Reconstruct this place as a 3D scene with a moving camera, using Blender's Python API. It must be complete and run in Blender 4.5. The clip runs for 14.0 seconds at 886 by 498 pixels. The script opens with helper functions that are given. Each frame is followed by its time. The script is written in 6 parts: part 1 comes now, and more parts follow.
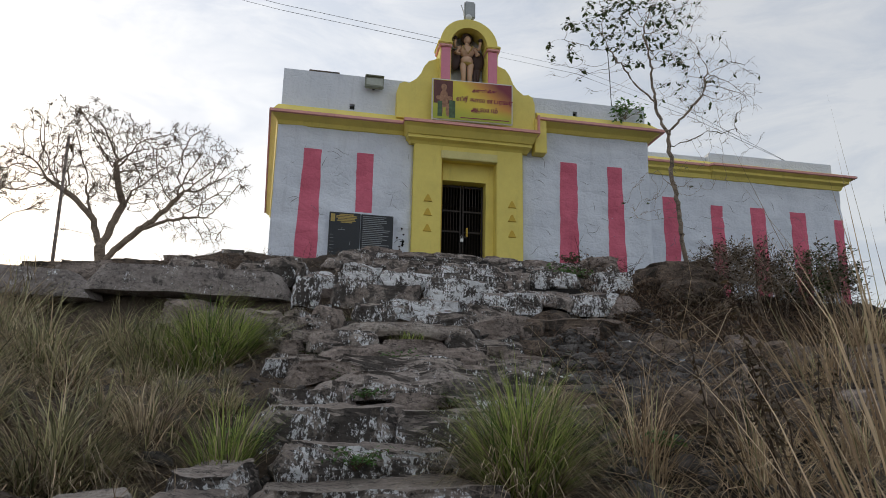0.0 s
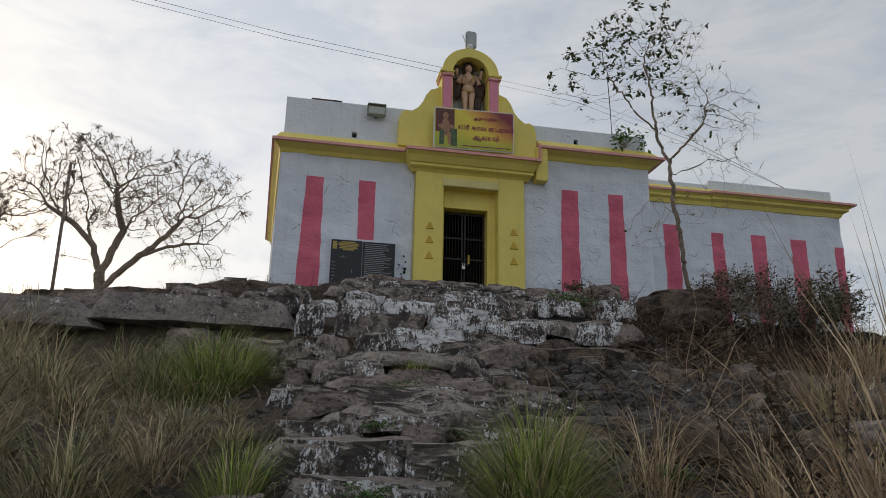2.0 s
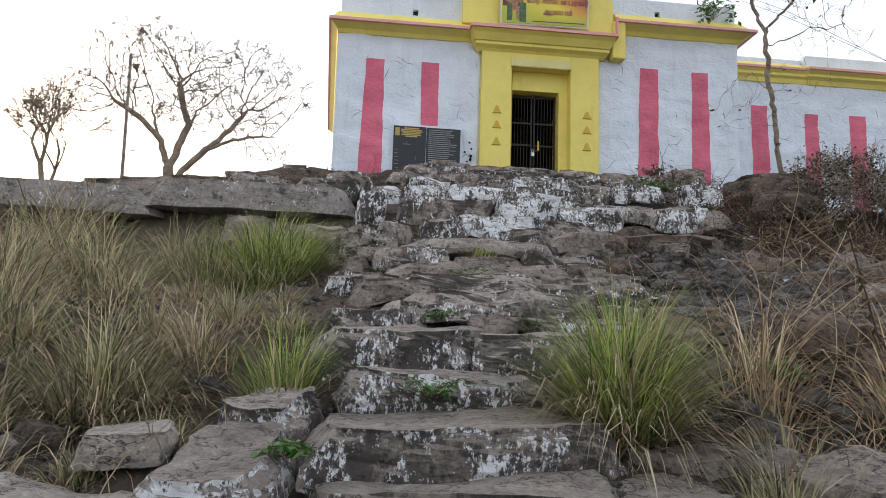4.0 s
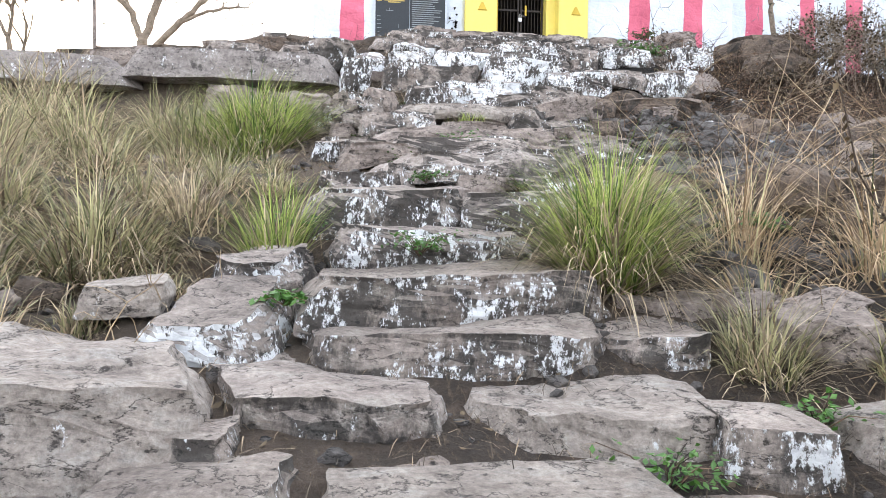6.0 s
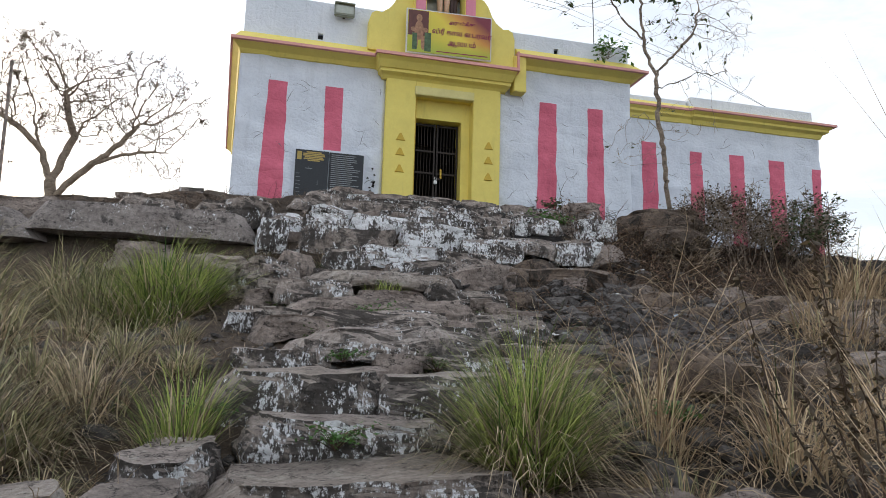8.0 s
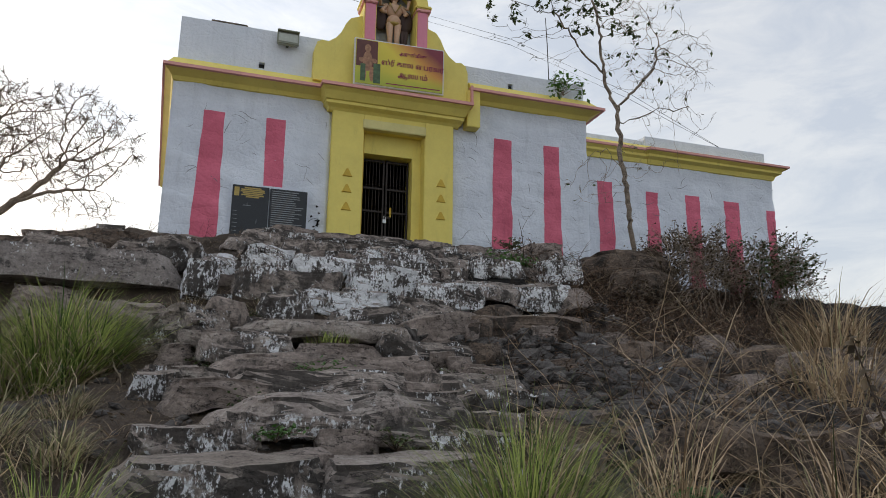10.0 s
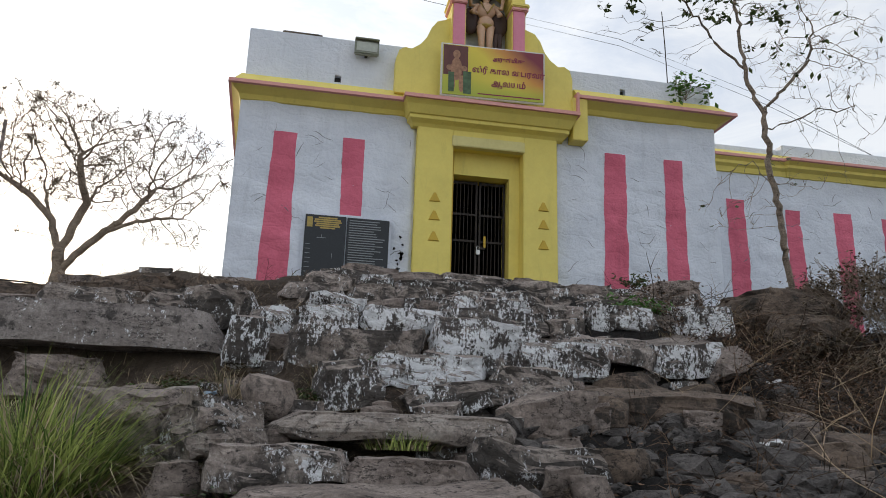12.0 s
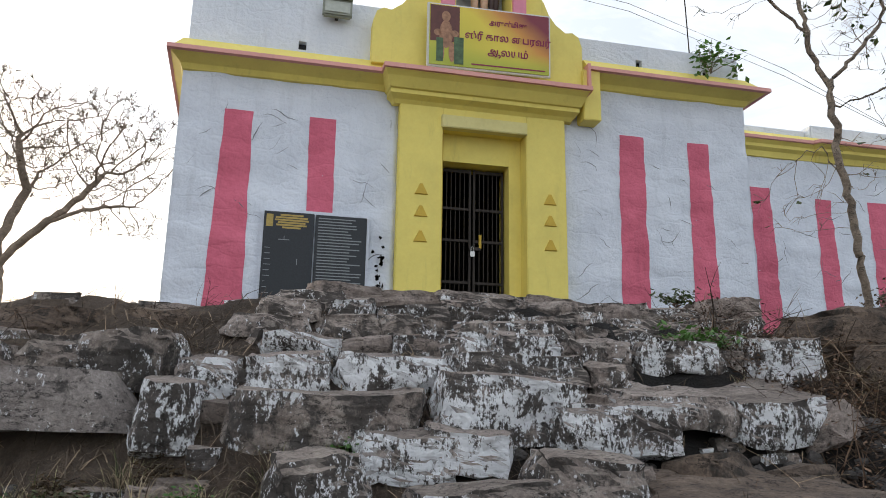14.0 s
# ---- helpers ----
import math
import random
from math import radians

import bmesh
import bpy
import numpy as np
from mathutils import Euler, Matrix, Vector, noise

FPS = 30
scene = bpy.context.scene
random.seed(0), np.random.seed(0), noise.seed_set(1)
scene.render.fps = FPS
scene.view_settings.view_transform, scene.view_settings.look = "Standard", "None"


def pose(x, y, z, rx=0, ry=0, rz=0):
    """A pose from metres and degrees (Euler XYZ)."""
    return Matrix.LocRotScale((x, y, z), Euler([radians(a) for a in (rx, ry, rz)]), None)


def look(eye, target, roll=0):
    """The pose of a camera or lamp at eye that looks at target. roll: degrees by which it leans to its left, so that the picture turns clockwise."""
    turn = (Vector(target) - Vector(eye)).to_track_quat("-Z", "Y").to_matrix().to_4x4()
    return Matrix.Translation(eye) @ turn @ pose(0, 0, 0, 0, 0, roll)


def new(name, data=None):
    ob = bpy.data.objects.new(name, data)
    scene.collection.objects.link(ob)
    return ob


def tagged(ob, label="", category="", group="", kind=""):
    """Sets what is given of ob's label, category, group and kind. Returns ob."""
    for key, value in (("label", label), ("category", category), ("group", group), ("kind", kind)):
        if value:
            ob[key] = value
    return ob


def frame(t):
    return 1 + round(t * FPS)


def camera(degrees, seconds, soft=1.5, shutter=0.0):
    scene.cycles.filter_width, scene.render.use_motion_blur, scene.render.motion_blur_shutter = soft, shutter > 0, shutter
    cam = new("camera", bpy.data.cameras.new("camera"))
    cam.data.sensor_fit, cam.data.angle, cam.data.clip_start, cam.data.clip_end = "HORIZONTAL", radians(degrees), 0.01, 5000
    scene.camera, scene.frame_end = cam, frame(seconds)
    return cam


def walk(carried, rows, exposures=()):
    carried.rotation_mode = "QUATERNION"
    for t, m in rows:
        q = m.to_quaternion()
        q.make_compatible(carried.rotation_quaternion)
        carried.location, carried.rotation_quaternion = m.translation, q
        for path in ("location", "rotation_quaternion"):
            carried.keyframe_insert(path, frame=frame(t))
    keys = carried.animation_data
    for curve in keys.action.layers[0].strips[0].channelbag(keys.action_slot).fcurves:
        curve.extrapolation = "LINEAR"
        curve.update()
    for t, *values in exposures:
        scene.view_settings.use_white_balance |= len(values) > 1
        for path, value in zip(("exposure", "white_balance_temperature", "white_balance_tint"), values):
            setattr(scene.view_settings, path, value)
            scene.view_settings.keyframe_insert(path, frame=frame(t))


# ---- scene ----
cam = camera(61.4, 14.0, soft=0.9)
PATH = [
    (0, (0.956, 0.11, 1.068), (1.322, 2.01, 1.574), 1.2),
    (0.5, (0.995, 0.167, 1.091), (1.367, 2.046, 1.666), 1.3),
    (1, (1.021, 0.207, 1.105), (1.412, 2.071, 1.717), 1.2),
    (1.5, (0.957, 0.232, 1.115), (1.352, 2.098, 1.717), 1.4),
    (2, (0.876, 0.117, 1.108), (1.242, 1.999, 1.68), 1.2),
    (2.5, (0.943, 0.216, 1.136), (1.287, 2.117, 1.65), 1.6),
    (3, (1.019, 0.455, 1.08), (1.286, 2.384, 1.536), 1.7),
    (3.5, (0.96, 0.742, 1.17), (1.185, 2.682, 1.603), 1.6),
    (4, (0.977, 0.799, 1.125), (1.185, 2.766, 1.419), 1.9),
    (4.2, (0.991, 0.805, 1.081), (1.166, 2.787, 1.283), 2.1),
    (6.3, (0.957, 0.78, 1.005), (1.243, 2.759, 0.972), 0.2),
    (6.5, (0.936, 0.786, 1.035), (1.26, 2.76, 1.019), 0.0),
    (7, (0.887, 0.779, 1.1), (1.288, 2.738, 1.15), 0.0),
    (7.4, (0.887, 0.791, 1.181), (1.32, 2.736, 1.344), 1.0),
    (7.5, (0.884, 0.783, 1.188), (1.319, 2.725, 1.386), 0.9),
    (7.7, (0.886, 0.789, 1.208), (1.333, 2.72, 1.476), 1.2),
    (8, (0.911, 0.809, 1.255), (1.383, 2.72, 1.611), 1.6),
    (8.5, (0.923, 0.851, 1.304), (1.443, 2.728, 1.759), 2.1),
    (8.7, (0.939, 0.922, 1.312), (1.471, 2.791, 1.787), 1.9),
    (10.8, (1.361, 2.553, 1.736), (1.984, 4.395, 2.202), 0.4),
    (11, (1.461, 2.758, 1.829), (2.037, 4.617, 2.29), 0.6),
    (11.5, (1.505, 3.288, 1.985), (1.888, 5.189, 2.475), 1.7),
    (12, (1.519, 3.658, 2.224), (1.874, 5.559, 2.735), 1.8),
    (12.5, (1.578, 4.081, 2.383), (1.936, 5.982, 2.89), 1.8),
    (13, (1.486, 4.709, 2.519), (1.839, 6.616, 3.008), 2.0),
    (13.5, (1.529, 5.171, 2.809), (1.947, 7.069, 3.279), 1.6),
    (14, (1.64, 5.606, 3.054), (2.072, 7.504, 3.514), 0.9),
]
EXPOSURES = [(0, -0.2, 6290, 10), (0.5, -0.42, 6290, 10), (1.0, -0.5, 6290, 10), (2.0, -0.45, 6340, 10), (3.0, 0.2, 6340, 10), (3.5, 0.55, 6290, 10), (4.2, 0.75, 6240, 10), (6.3, 2.03, 6140, 11), (7.0, 2.0, 6090, 11), (7.5, 1.6, 6140, 10), (8.0, 0.55, 6240, 10), (8.5, -0.1, 6290, 10), (11.0, 0.15, 6290, 10), (11.5, 0.2, 6290, 10), (12.0, 0.2, 6290, 10), (12.5, 0.08, 6290, 10), (13.0, 0.44, 6290, 10), (13.5, 0.42, 6290, 10), (14, 0.52, 6290, 10)]
CLOUD = 0.75
walk(cam, [(t, look(eye, target, roll)) for t, eye, target, roll in PATH], EXPOSURES)

# ---- world and sun ----
world = bpy.data.worlds.new("sky")
scene.world = world
world.use_nodes = True
nt = world.node_tree
nt.nodes.clear()
SUN_AZ, SUN_EL = radians(-36), radians(9)      # measured from +y, towards -x


def node(tree, kind, **values):
    made = tree.nodes.new(kind)
    for key, value in values.items():
        if key in made.inputs:
            made.inputs[key].default_value = value
    return made


sky = nt.nodes.new("ShaderNodeTexSky")
sky.sky_type = "NISHITA"
sky.sun_disc = False
sky.sun_elevation = SUN_EL
sky.sun_rotation = SUN_AZ
sky.air_density, sky.dust_density, sky.ozone_density = 1.0, 3.0, 1.0
geo = nt.nodes.new("ShaderNodeTexCoord")
mapping = nt.nodes.new("ShaderNodeMapping")
mapping.inputs["Scale"].default_value = (1.6, 1.6, 4.5)
nt.links.new(geo.outputs["Generated"], mapping.inputs["Vector"])
clouds = node(nt, "ShaderNodeTexNoise", Scale=3.0, Detail=8.0, Roughness=0.62, Distortion=0.5)
nt.links.new(mapping.outputs["Vector"], clouds.inputs["Vector"])
ramp = nt.nodes.new("ShaderNodeValToRGB")
ramp.color_ramp.elements[0].position, ramp.color_ramp.elements[0].color = 0.40, (0.77, 0.80, 0.86, 1)
ramp.color_ramp.elements[1].position, ramp.color_ramp.elements[1].color = 0.60, (1.0, 0.99, 0.98, 1)
nt.links.new(clouds.outputs["Fac"], ramp.inputs["Fac"])
# the cloud cover glows brighter round the low sun
sunward = nt.nodes.new("ShaderNodeVectorMath")
sunward.operation = "DOT_PRODUCT"
sunward.inputs[1].default_value = (math.sin(SUN_AZ) * math.cos(SUN_EL), math.cos(SUN_AZ) * math.cos(SUN_EL), math.sin(SUN_EL))
nt.links.new(geo.outputs["Generated"], sunward.inputs[0])
glow = nt.nodes.new("ShaderNodeMapRange")
glow.interpolation_type = "SMOOTHSTEP"
for key, value in (("From Min", 0.35), ("From Max", 1.0), ("To Min", 0.92), ("To Max", 1.30)):
    glow.inputs[key].default_value = value
nt.links.new(sunward.outputs["Value"], glow.inputs["Value"])
cover = nt.nodes.new("ShaderNodeVectorMath")
cover.operation = "SCALE"
nt.links.new(ramp.outputs["Color"], cover.inputs[0])
nt.links.new(glow.outputs["Result"], cover.inputs["Scale"])
clear_bg = node(nt, "ShaderNodeBackground", Strength=0.06)
nt.links.new(sky.outputs["Color"], clear_bg.inputs["Color"])
cloud_bg = node(nt, "ShaderNodeBackground", Strength=CLOUD)
nt.links.new(cover.outputs["Vector"], cloud_bg.inputs["Color"])
both = nt.nodes.new("ShaderNodeAddShader")
nt.links.new(clear_bg.outputs[0], both.inputs[0])
nt.links.new(cloud_bg.outputs[0], both.inputs[1])
out = nt.nodes.new("ShaderNodeOutputWorld")
nt.links.new(both.outputs[0], out.inputs["Surface"])

sun_lamp = bpy.data.lights.new("sun", "SUN")
sun_lamp.energy, sun_lamp.angle, sun_lamp.color = 0.9, radians(11), (1.0, 0.86, 0.70)
sun = new("sun", sun_lamp)
sun.matrix_world = look((math.sin(SUN_AZ) * 40, math.cos(SUN_AZ) * 40, math.tan(SUN_EL) * 40), (0, 0, 0))


# ---- materials ----
def material(name, rough=0.8, metal=0.0):
    m = bpy.data.materials.new(name)
    m.use_nodes = True
    b = m.node_tree.nodes["Principled BSDF"]
    b.inputs["Roughness"].default_value, b.inputs["Metallic"].default_value = rough, metal
    return m, m.node_tree, b


def noise_node(t, scale, detail=5.0, rough=0.6, stretch=(1, 1, 1), space="Object", world_space=False):
    """Noise in the thing's own metres, or in the world's for the pieces of a wall."""
    if world_space:
        src = t.nodes.new("ShaderNodeNewGeometry").outputs["Position"]
    else:
        src = t.nodes.new("ShaderNodeTexCoord").outputs[space]
    mp = t.nodes.new("ShaderNodeMapping")
    mp.inputs["Scale"].default_value = stretch
    t.links.new(src, mp.inputs["Vector"])
    n = node(t, "ShaderNodeTexNoise", Scale=scale, Detail=detail, Roughness=rough)
    t.links.new(mp.outputs["Vector"], n.inputs["Vector"])
    return n.outputs["Fac"]


def ramp_node(t, src, stops):
    r = t.nodes.new("ShaderNodeValToRGB")
    e = r.color_ramp.elements
    while len(e) < len(stops):
        e.new(0.5)
    for el, (p, c) in zip(e, stops):
        el.position, el.color = p, (*c, 1) if len(c) == 3 else c
    t.links.new(src, r.inputs["Fac"])
    return r.outputs["Color"]


def mix_node(t, fac, a, b, kind="MIX"):
    n = t.nodes.new("ShaderNodeMix")
    n.data_type, n.blend_type = "RGBA", kind
    for key, v in ((0, fac), (6, a), (7, b)):
        if isinstance(v, (int, float)):
            n.inputs[key].default_value = v
        elif isinstance(v, tuple):
            n.inputs[key].default_value = (*v, 1)
        else:
            t.links.new(v, n.inputs[key])
    return n.outputs[2]


def step_node(t, src, lo, hi):
    n = t.nodes.new("ShaderNodeMapRange")
    n.inputs["From Min"].default_value, n.inputs["From Max"].default_value = lo, hi
    t.links.new(src, n.inputs["Value"])
    return n.outputs["Result"]


def math_node(t, op, a, b):
    n = t.nodes.new("ShaderNodeMath")
    n.operation = op
    for i, v in enumerate((a, b)):
        if isinstance(v, (int, float)):
            n.inputs[i].default_value = v
        else:
            t.links.new(v, n.inputs[i])
    return n.outputs[0]


def bump_node(t, b, src, strength, distance):
    n = t.nodes.new("ShaderNodeBump")
    n.inputs["Strength"].default_value, n.inputs["Distance"].default_value = strength, distance
    t.links.new(src, n.inputs["Height"])
    t.links.new(n.outputs["Normal"], b.inputs["Normal"])
    return n


def painted_wall(name, tint, dark, grime=0.25):
    """Limewash or distemper on plastered rubble: brush marks, hairline cracks, rain stains."""
    m, t, b = material(name, 0.88)
    broad = noise_node(t, 1.3, 4, 0.6, world_space=True)
    fine = noise_node(t, 16, 6, 0.65, world_space=True)
    rain = noise_node(t, 2.4, 5, 0.7, (2.5, 2.5, 0.25), world_space=True)
    col = ramp_node(t, broad, [(0.3, dark), (0.7, tint)])
    col = mix_node(t, math_node(t, "MULTIPLY", step_node(t, rain, 0.55, 0.8), grime), col, tuple(c * 0.45 for c in dark))
    col = mix_node(t, 0.18, col, fine, "OVERLAY")
    t.links.new(col, b.inputs["Base Color"])
    vor = t.nodes.new("ShaderNodeTexVoronoi")
    vor.feature = "DISTANCE_TO_EDGE"
    vor.inputs["Scale"].default_value = 1.0
    gp = t.nodes.new("ShaderNodeNewGeometry")
    mp = t.nodes.new("ShaderNodeMapping")
    mp.inputs["Scale"].default_value = (1.5, 1.5, 4.2)
    wob = t.nodes.new("ShaderNodeVectorMath")
    wob.operation = "ADD"
    wn = node(t, "ShaderNodeTexNoise", Scale=2.5, Detail=3.0)
    t.links.new(gp.outputs["Position"], wn.inputs["Vector"])
    t.links.new(gp.outputs["Position"], wob.inputs[0])
    sc = t.nodes.new("ShaderNodeVectorMath")
    sc.operation = "SCALE"
    sc.inputs["Scale"].default_value = 0.35
    t.links.new(wn.outputs["Color"], sc.inputs[0])
    t.links.new(sc.outputs["Vector"], wob.inputs[1])
    t.links.new(wob.outputs["Vector"], mp.inputs["Vector"])
    t.links.new(mp.outputs["Vector"], vor.inputs["Vector"])
    joints = step_node(t, vor.outputs["Distance"], 0.0, 0.09)
    h = math_node(t, "ADD", math_node(t, "MULTIPLY", joints, 0.10), math_node(t, "MULTIPLY", fine, 0.5))
    h = math_node(t, "ADD", h, math_node(t, "MULTIPLY", broad, 1.2))
    bump_node(t, b, h, 0.8, 0.045)
    return m


def plain_paint(name, tint, rough=0.7, wear=0.2):
    m, t, b = material(name, rough)
    broad = noise_node(t, 2.0, 5, 0.65, world_space=True)
    fine = noise_node(t, 22, 5, 0.7, world_space=True)
    rain = noise_node(t, 3.0, 5, 0.7, (2.0, 2.0, 0.3), world_space=True)
    col = ramp_node(t, broad, [(0.3, tuple(c * 0.88 for c in tint)), (0.7, tint)])
    col = mix_node(t, math_node(t, "MULTIPLY", step_node(t, rain, 0.58, 0.8), wear), col, tuple(c * 0.35 for c in tint))
    t.links.new(mix_node(t, 0.15, col, fine, "OVERLAY"), b.inputs["Base Color"])
    bump_node(t, b, math_node(t, "ADD", broad, math_node(t, "MULTIPLY", fine, 0.4)), 0.3, 0.01)
    return m


def stone(name, light, dark, paint=0.0, lichen_shade=0.3, rough=0.9):
    """Weathered granite; paint: how much old limewash is left on its faces, in drips. Side faces also take black lichen
    patches that put their shade into the colour.
    """
    m, t, b = material(name, rough)
    rnd = t.nodes.new("ShaderNodeObjectInfo").outputs["Random"]
    big = noise_node(t, 2.4, 5, 0.6, world_space=True)
    grain = noise_node(t, 34, 8, 0.8, world_space=True)
    bands = noise_node(t, 7.0, 8, 0.75, (0.8, 1.0, 1.7), world_space=True)
    col = ramp_node(t, big, [(0.3, dark), (0.7, light)])
    col = mix_node(t, 0.42, col, ramp_node(t, bands, [(0.34, tuple(c * 0.4 for c in dark)), (0.5, tuple((a + c) / 2 for a, c in zip(light, dark))), (0.66, tuple(min(c * 1.25, 0.6) for c in light))]))
    col = mix_node(t, 0.6, col, ramp_node(t, grain, [(0.3, (0.1, 0.1, 0.1)), (0.7, (0.9, 0.9, 0.9))]), "OVERLAY")
    col = mix_node(t, 0.5, col, ramp_node(t, rnd, [(0.0, (0.58, 0.54, 0.48)), (0.5, (0.92, 0.87, 0.82)), (1.0, (1.0, 0.98, 0.97))]), "MULTIPLY")
    seam = noise_node(t, 2.6, 9, 0.62, (0.7, 0.7, 1.9), world_space=True)
    crack = step_node(t, math_node(t, "ABSOLUTE", math_node(t, "SUBTRACT", seam, 0.47), 0.0), 0.0, 0.008)
    pit = step_node(t, noise_node(t, 15, 7, 0.7, (1, 1, 1.5), world_space=True), 0.34, 0.42)
    worn = math_node(t, "MULTIPLY", crack, pit)
    col = mix_node(t, worn, tuple(c * 0.28 for c in dark), col)
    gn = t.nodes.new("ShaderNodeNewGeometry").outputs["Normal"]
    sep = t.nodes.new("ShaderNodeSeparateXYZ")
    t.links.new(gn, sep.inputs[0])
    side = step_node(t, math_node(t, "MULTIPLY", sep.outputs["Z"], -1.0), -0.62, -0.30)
    # black lichen, masked to side faces so it also paints in their shade
    if lichen_shade:
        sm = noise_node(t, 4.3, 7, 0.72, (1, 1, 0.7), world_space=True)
        k = math_node(t, "MULTIPLY", step_node(t, sm, 0.60 - 0.30 * lichen_shade, 0.68 - 0.28 * lichen_shade), side)
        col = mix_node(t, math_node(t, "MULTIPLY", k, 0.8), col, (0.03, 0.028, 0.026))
    if paint:
        drip = noise_node(t, 19.0, 8, 0.78, (1.2, 1.2, 0.40), world_space=True)
        patch = noise_node(t, 3.4, 5, 0.6, (1, 1, 1.3), world_space=True)
        total = math_node(t, "ADD", math_node(t, "MULTIPLY", drip, 0.36), math_node(t, "MULTIPLY", patch, 0.36))
        flake = noise_node(t, 42.0, 5, 0.75, (1, 1, 0.7), world_space=True)
        total = math_node(t, "ADD", total, math_node(t, "MULTIPLY", flake, 0.28))
        lo = 0.655 - 0.265 * paint
        k = math_node(t, "MULTIPLY", step_node(t, total, lo, lo + 0.025), side)
        col = mix_node(t, math_node(t, "MULTIPLY", k, 1.0), col, ramp_node(t, grain, [(0.25, (0.82, 0.84, 0.87)), (0.5, (0.92, 0.93, 0.95))]))
    t.links.new(col, b.inputs["Base Color"])
    h = math_node(t, "ADD", math_node(t, "MULTIPLY", bands, 0.9), grain)
    h = math_node(t, "ADD", h, math_node(t, "MULTIPLY", worn, 0.35))
    bump_node(t, b, h, 0.9, 0.03)
    return m


def leafy(name, a, c, rough=0.6, through_light=0.25, middle=0.3):
    """Blades and leaves, each a little different from the next."""
    m, t, b = material(name, rough)
    isl = t.nodes.new("ShaderNodeNewGeometry").outputs["Random Per Island"]
    patch = noise_node(t, 3.0, 3, 0.5, world_space=True)
    mid = tuple(u + (v - u) * middle for u, v in zip(a, c))
    col = ramp_node(t, isl, [(0.0, a), (0.62, mid), (1.0, c)])
    col = mix_node(t, 0.4, col, patch, "OVERLAY")
    t.links.new(col, b.inputs["Base Color"])
    tr = t.nodes.new("ShaderNodeBsdfTranslucent")
    t.links.new(col, tr.inputs["Color"])
    mx = t.nodes.new("ShaderNodeMixShader")
    mx.inputs[0].default_value = through_light
    t.links.new(b.outputs[0], mx.inputs[1])
    t.links.new(tr.outputs[0], mx.inputs[2])
    t.links.new(mx.outputs[0], t.nodes["Material Output"].inputs["Surface"])
    return m


def simple(name, tint, rough=0.5, metal=0.0, scale=30.0, var=0.25):
    m, t, b = material(name, rough, metal)
    n = noise_node(t, scale, 5, 0.65)
    t.links.new(ramp_node(t, n, [(0.3, tuple(c * (1 - var) for c in tint)), (0.7, tint)]), b.inputs["Base Color"])
    bump_node(t, b, n, 0.2, 0.004)
    return m


LIMEWASH = painted_wall("limewash", (0.75, 0.79, 0.86), (0.63, 0.67, 0.74))
PARAPET = painted_wall("parapet_limewash", (0.76, 0.79, 0.84), (0.64, 0.68, 0.74), 0.35)
STRIPE = painted_wall("pink_stripe_paint", (0.72, 0.17, 0.25), (0.56, 0.115, 0.175), 0.35)
YELLOW = plain_paint("yellow_paint", (0.84, 0.70, 0.17), 0.65, 0.3)
YELLOW_PALE = plain_paint("pale_yellow_paint", (0.74, 0.66, 0.28), 0.7, 0.3)
OCHRE = plain_paint("ochre_paint", (0.62, 0.42, 0.05), 0.7, 0.3)
PINK_TRIM = plain_paint("pink_trim_paint", (0.74, 0.36, 0.32), 0.7, 0.3)
PINK = plain_paint("pink_paint", (0.75, 0.27, 0.36), 0.7, 0.2)
ROCK = stone("granite", (0.43, 0.365, 0.325), (0.15, 0.12, 0.106), lichen_shade=0.15)
ROCK_PALE = stone("pale_granite", (0.58, 0.515, 0.465), (0.24, 0.203, 0.183), paint=0.3, lichen_shade=0.1)
ROCK_MARKED = stone("limewashed_granite", (0.53, 0.46, 0.415), (0.19, 0.155, 0.138), paint=0.44, lichen_shade=0.55)
ROCK_WHITE = stone("heavily_limewashed_granite", (0.46, 0.40, 0.365), (0.16, 0.133, 0.12), paint=0.655, lichen_shade=0.75)
ROCK_LICHEN_SHADE = stone("lichen_and_shade_granite", (0.51, 0.445, 0.40), (0.19, 0.155, 0.138), paint=0.48, lichen_shade=0.9)
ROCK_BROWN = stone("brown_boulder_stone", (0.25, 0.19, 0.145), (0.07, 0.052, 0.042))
GRASS_GREEN = leafy("green_grass_blades", (0.035, 0.085, 0.014), (0.50, 0.56, 0.17), 0.5, 0.5, 0.6)
GRASS_DRY = leafy("straw_grass_blades", (0.06, 0.04, 0.024), (0.74, 0.60, 0.41), 0.65, 0.35, 0.5)
GRASS_OLIVE = leafy("fading_grass_blades", (0.05, 0.06, 0.02), (0.60, 0.55, 0.31), 0.6, 0.4, 0.55)
STRAW = leafy("tall_straw", (0.20, 0.13, 0.07), (0.72, 0.56, 0.36), 0.65, 0.2, 0.5)
LEAF = leafy("leaves", (0.035, 0.06, 0.015), (0.10, 0.13, 0.04), 0.5, 0.3)
LEAF_FRESH = leafy("fresh_leaves", (0.05, 0.13, 0.02), (0.13, 0.26, 0.06), 0.5, 0.3)
LEAF_DULL = leafy("withered_leaves", (0.05, 0.036, 0.02), (0.17, 0.12, 0.065), 0.7, 0.2)
BARK = stone("bark", (0.42, 0.34, 0.26), (0.19, 0.15, 0.115), lichen_shade=0.0)
ROCK_DRESSED = stone("dressed_granite", (0.42, 0.38, 0.36), (0.19, 0.165, 0.155), paint=0.36, lichen_shade=0.1)
TWIG = leafy("brushwood", (0.018, 0.013, 0.010), (0.22, 0.14, 0.09), 0.9, 0.05)
IRON = simple("painted_iron", (0.045, 0.035, 0.03), 0.55, 0.5, 20, 0.5)
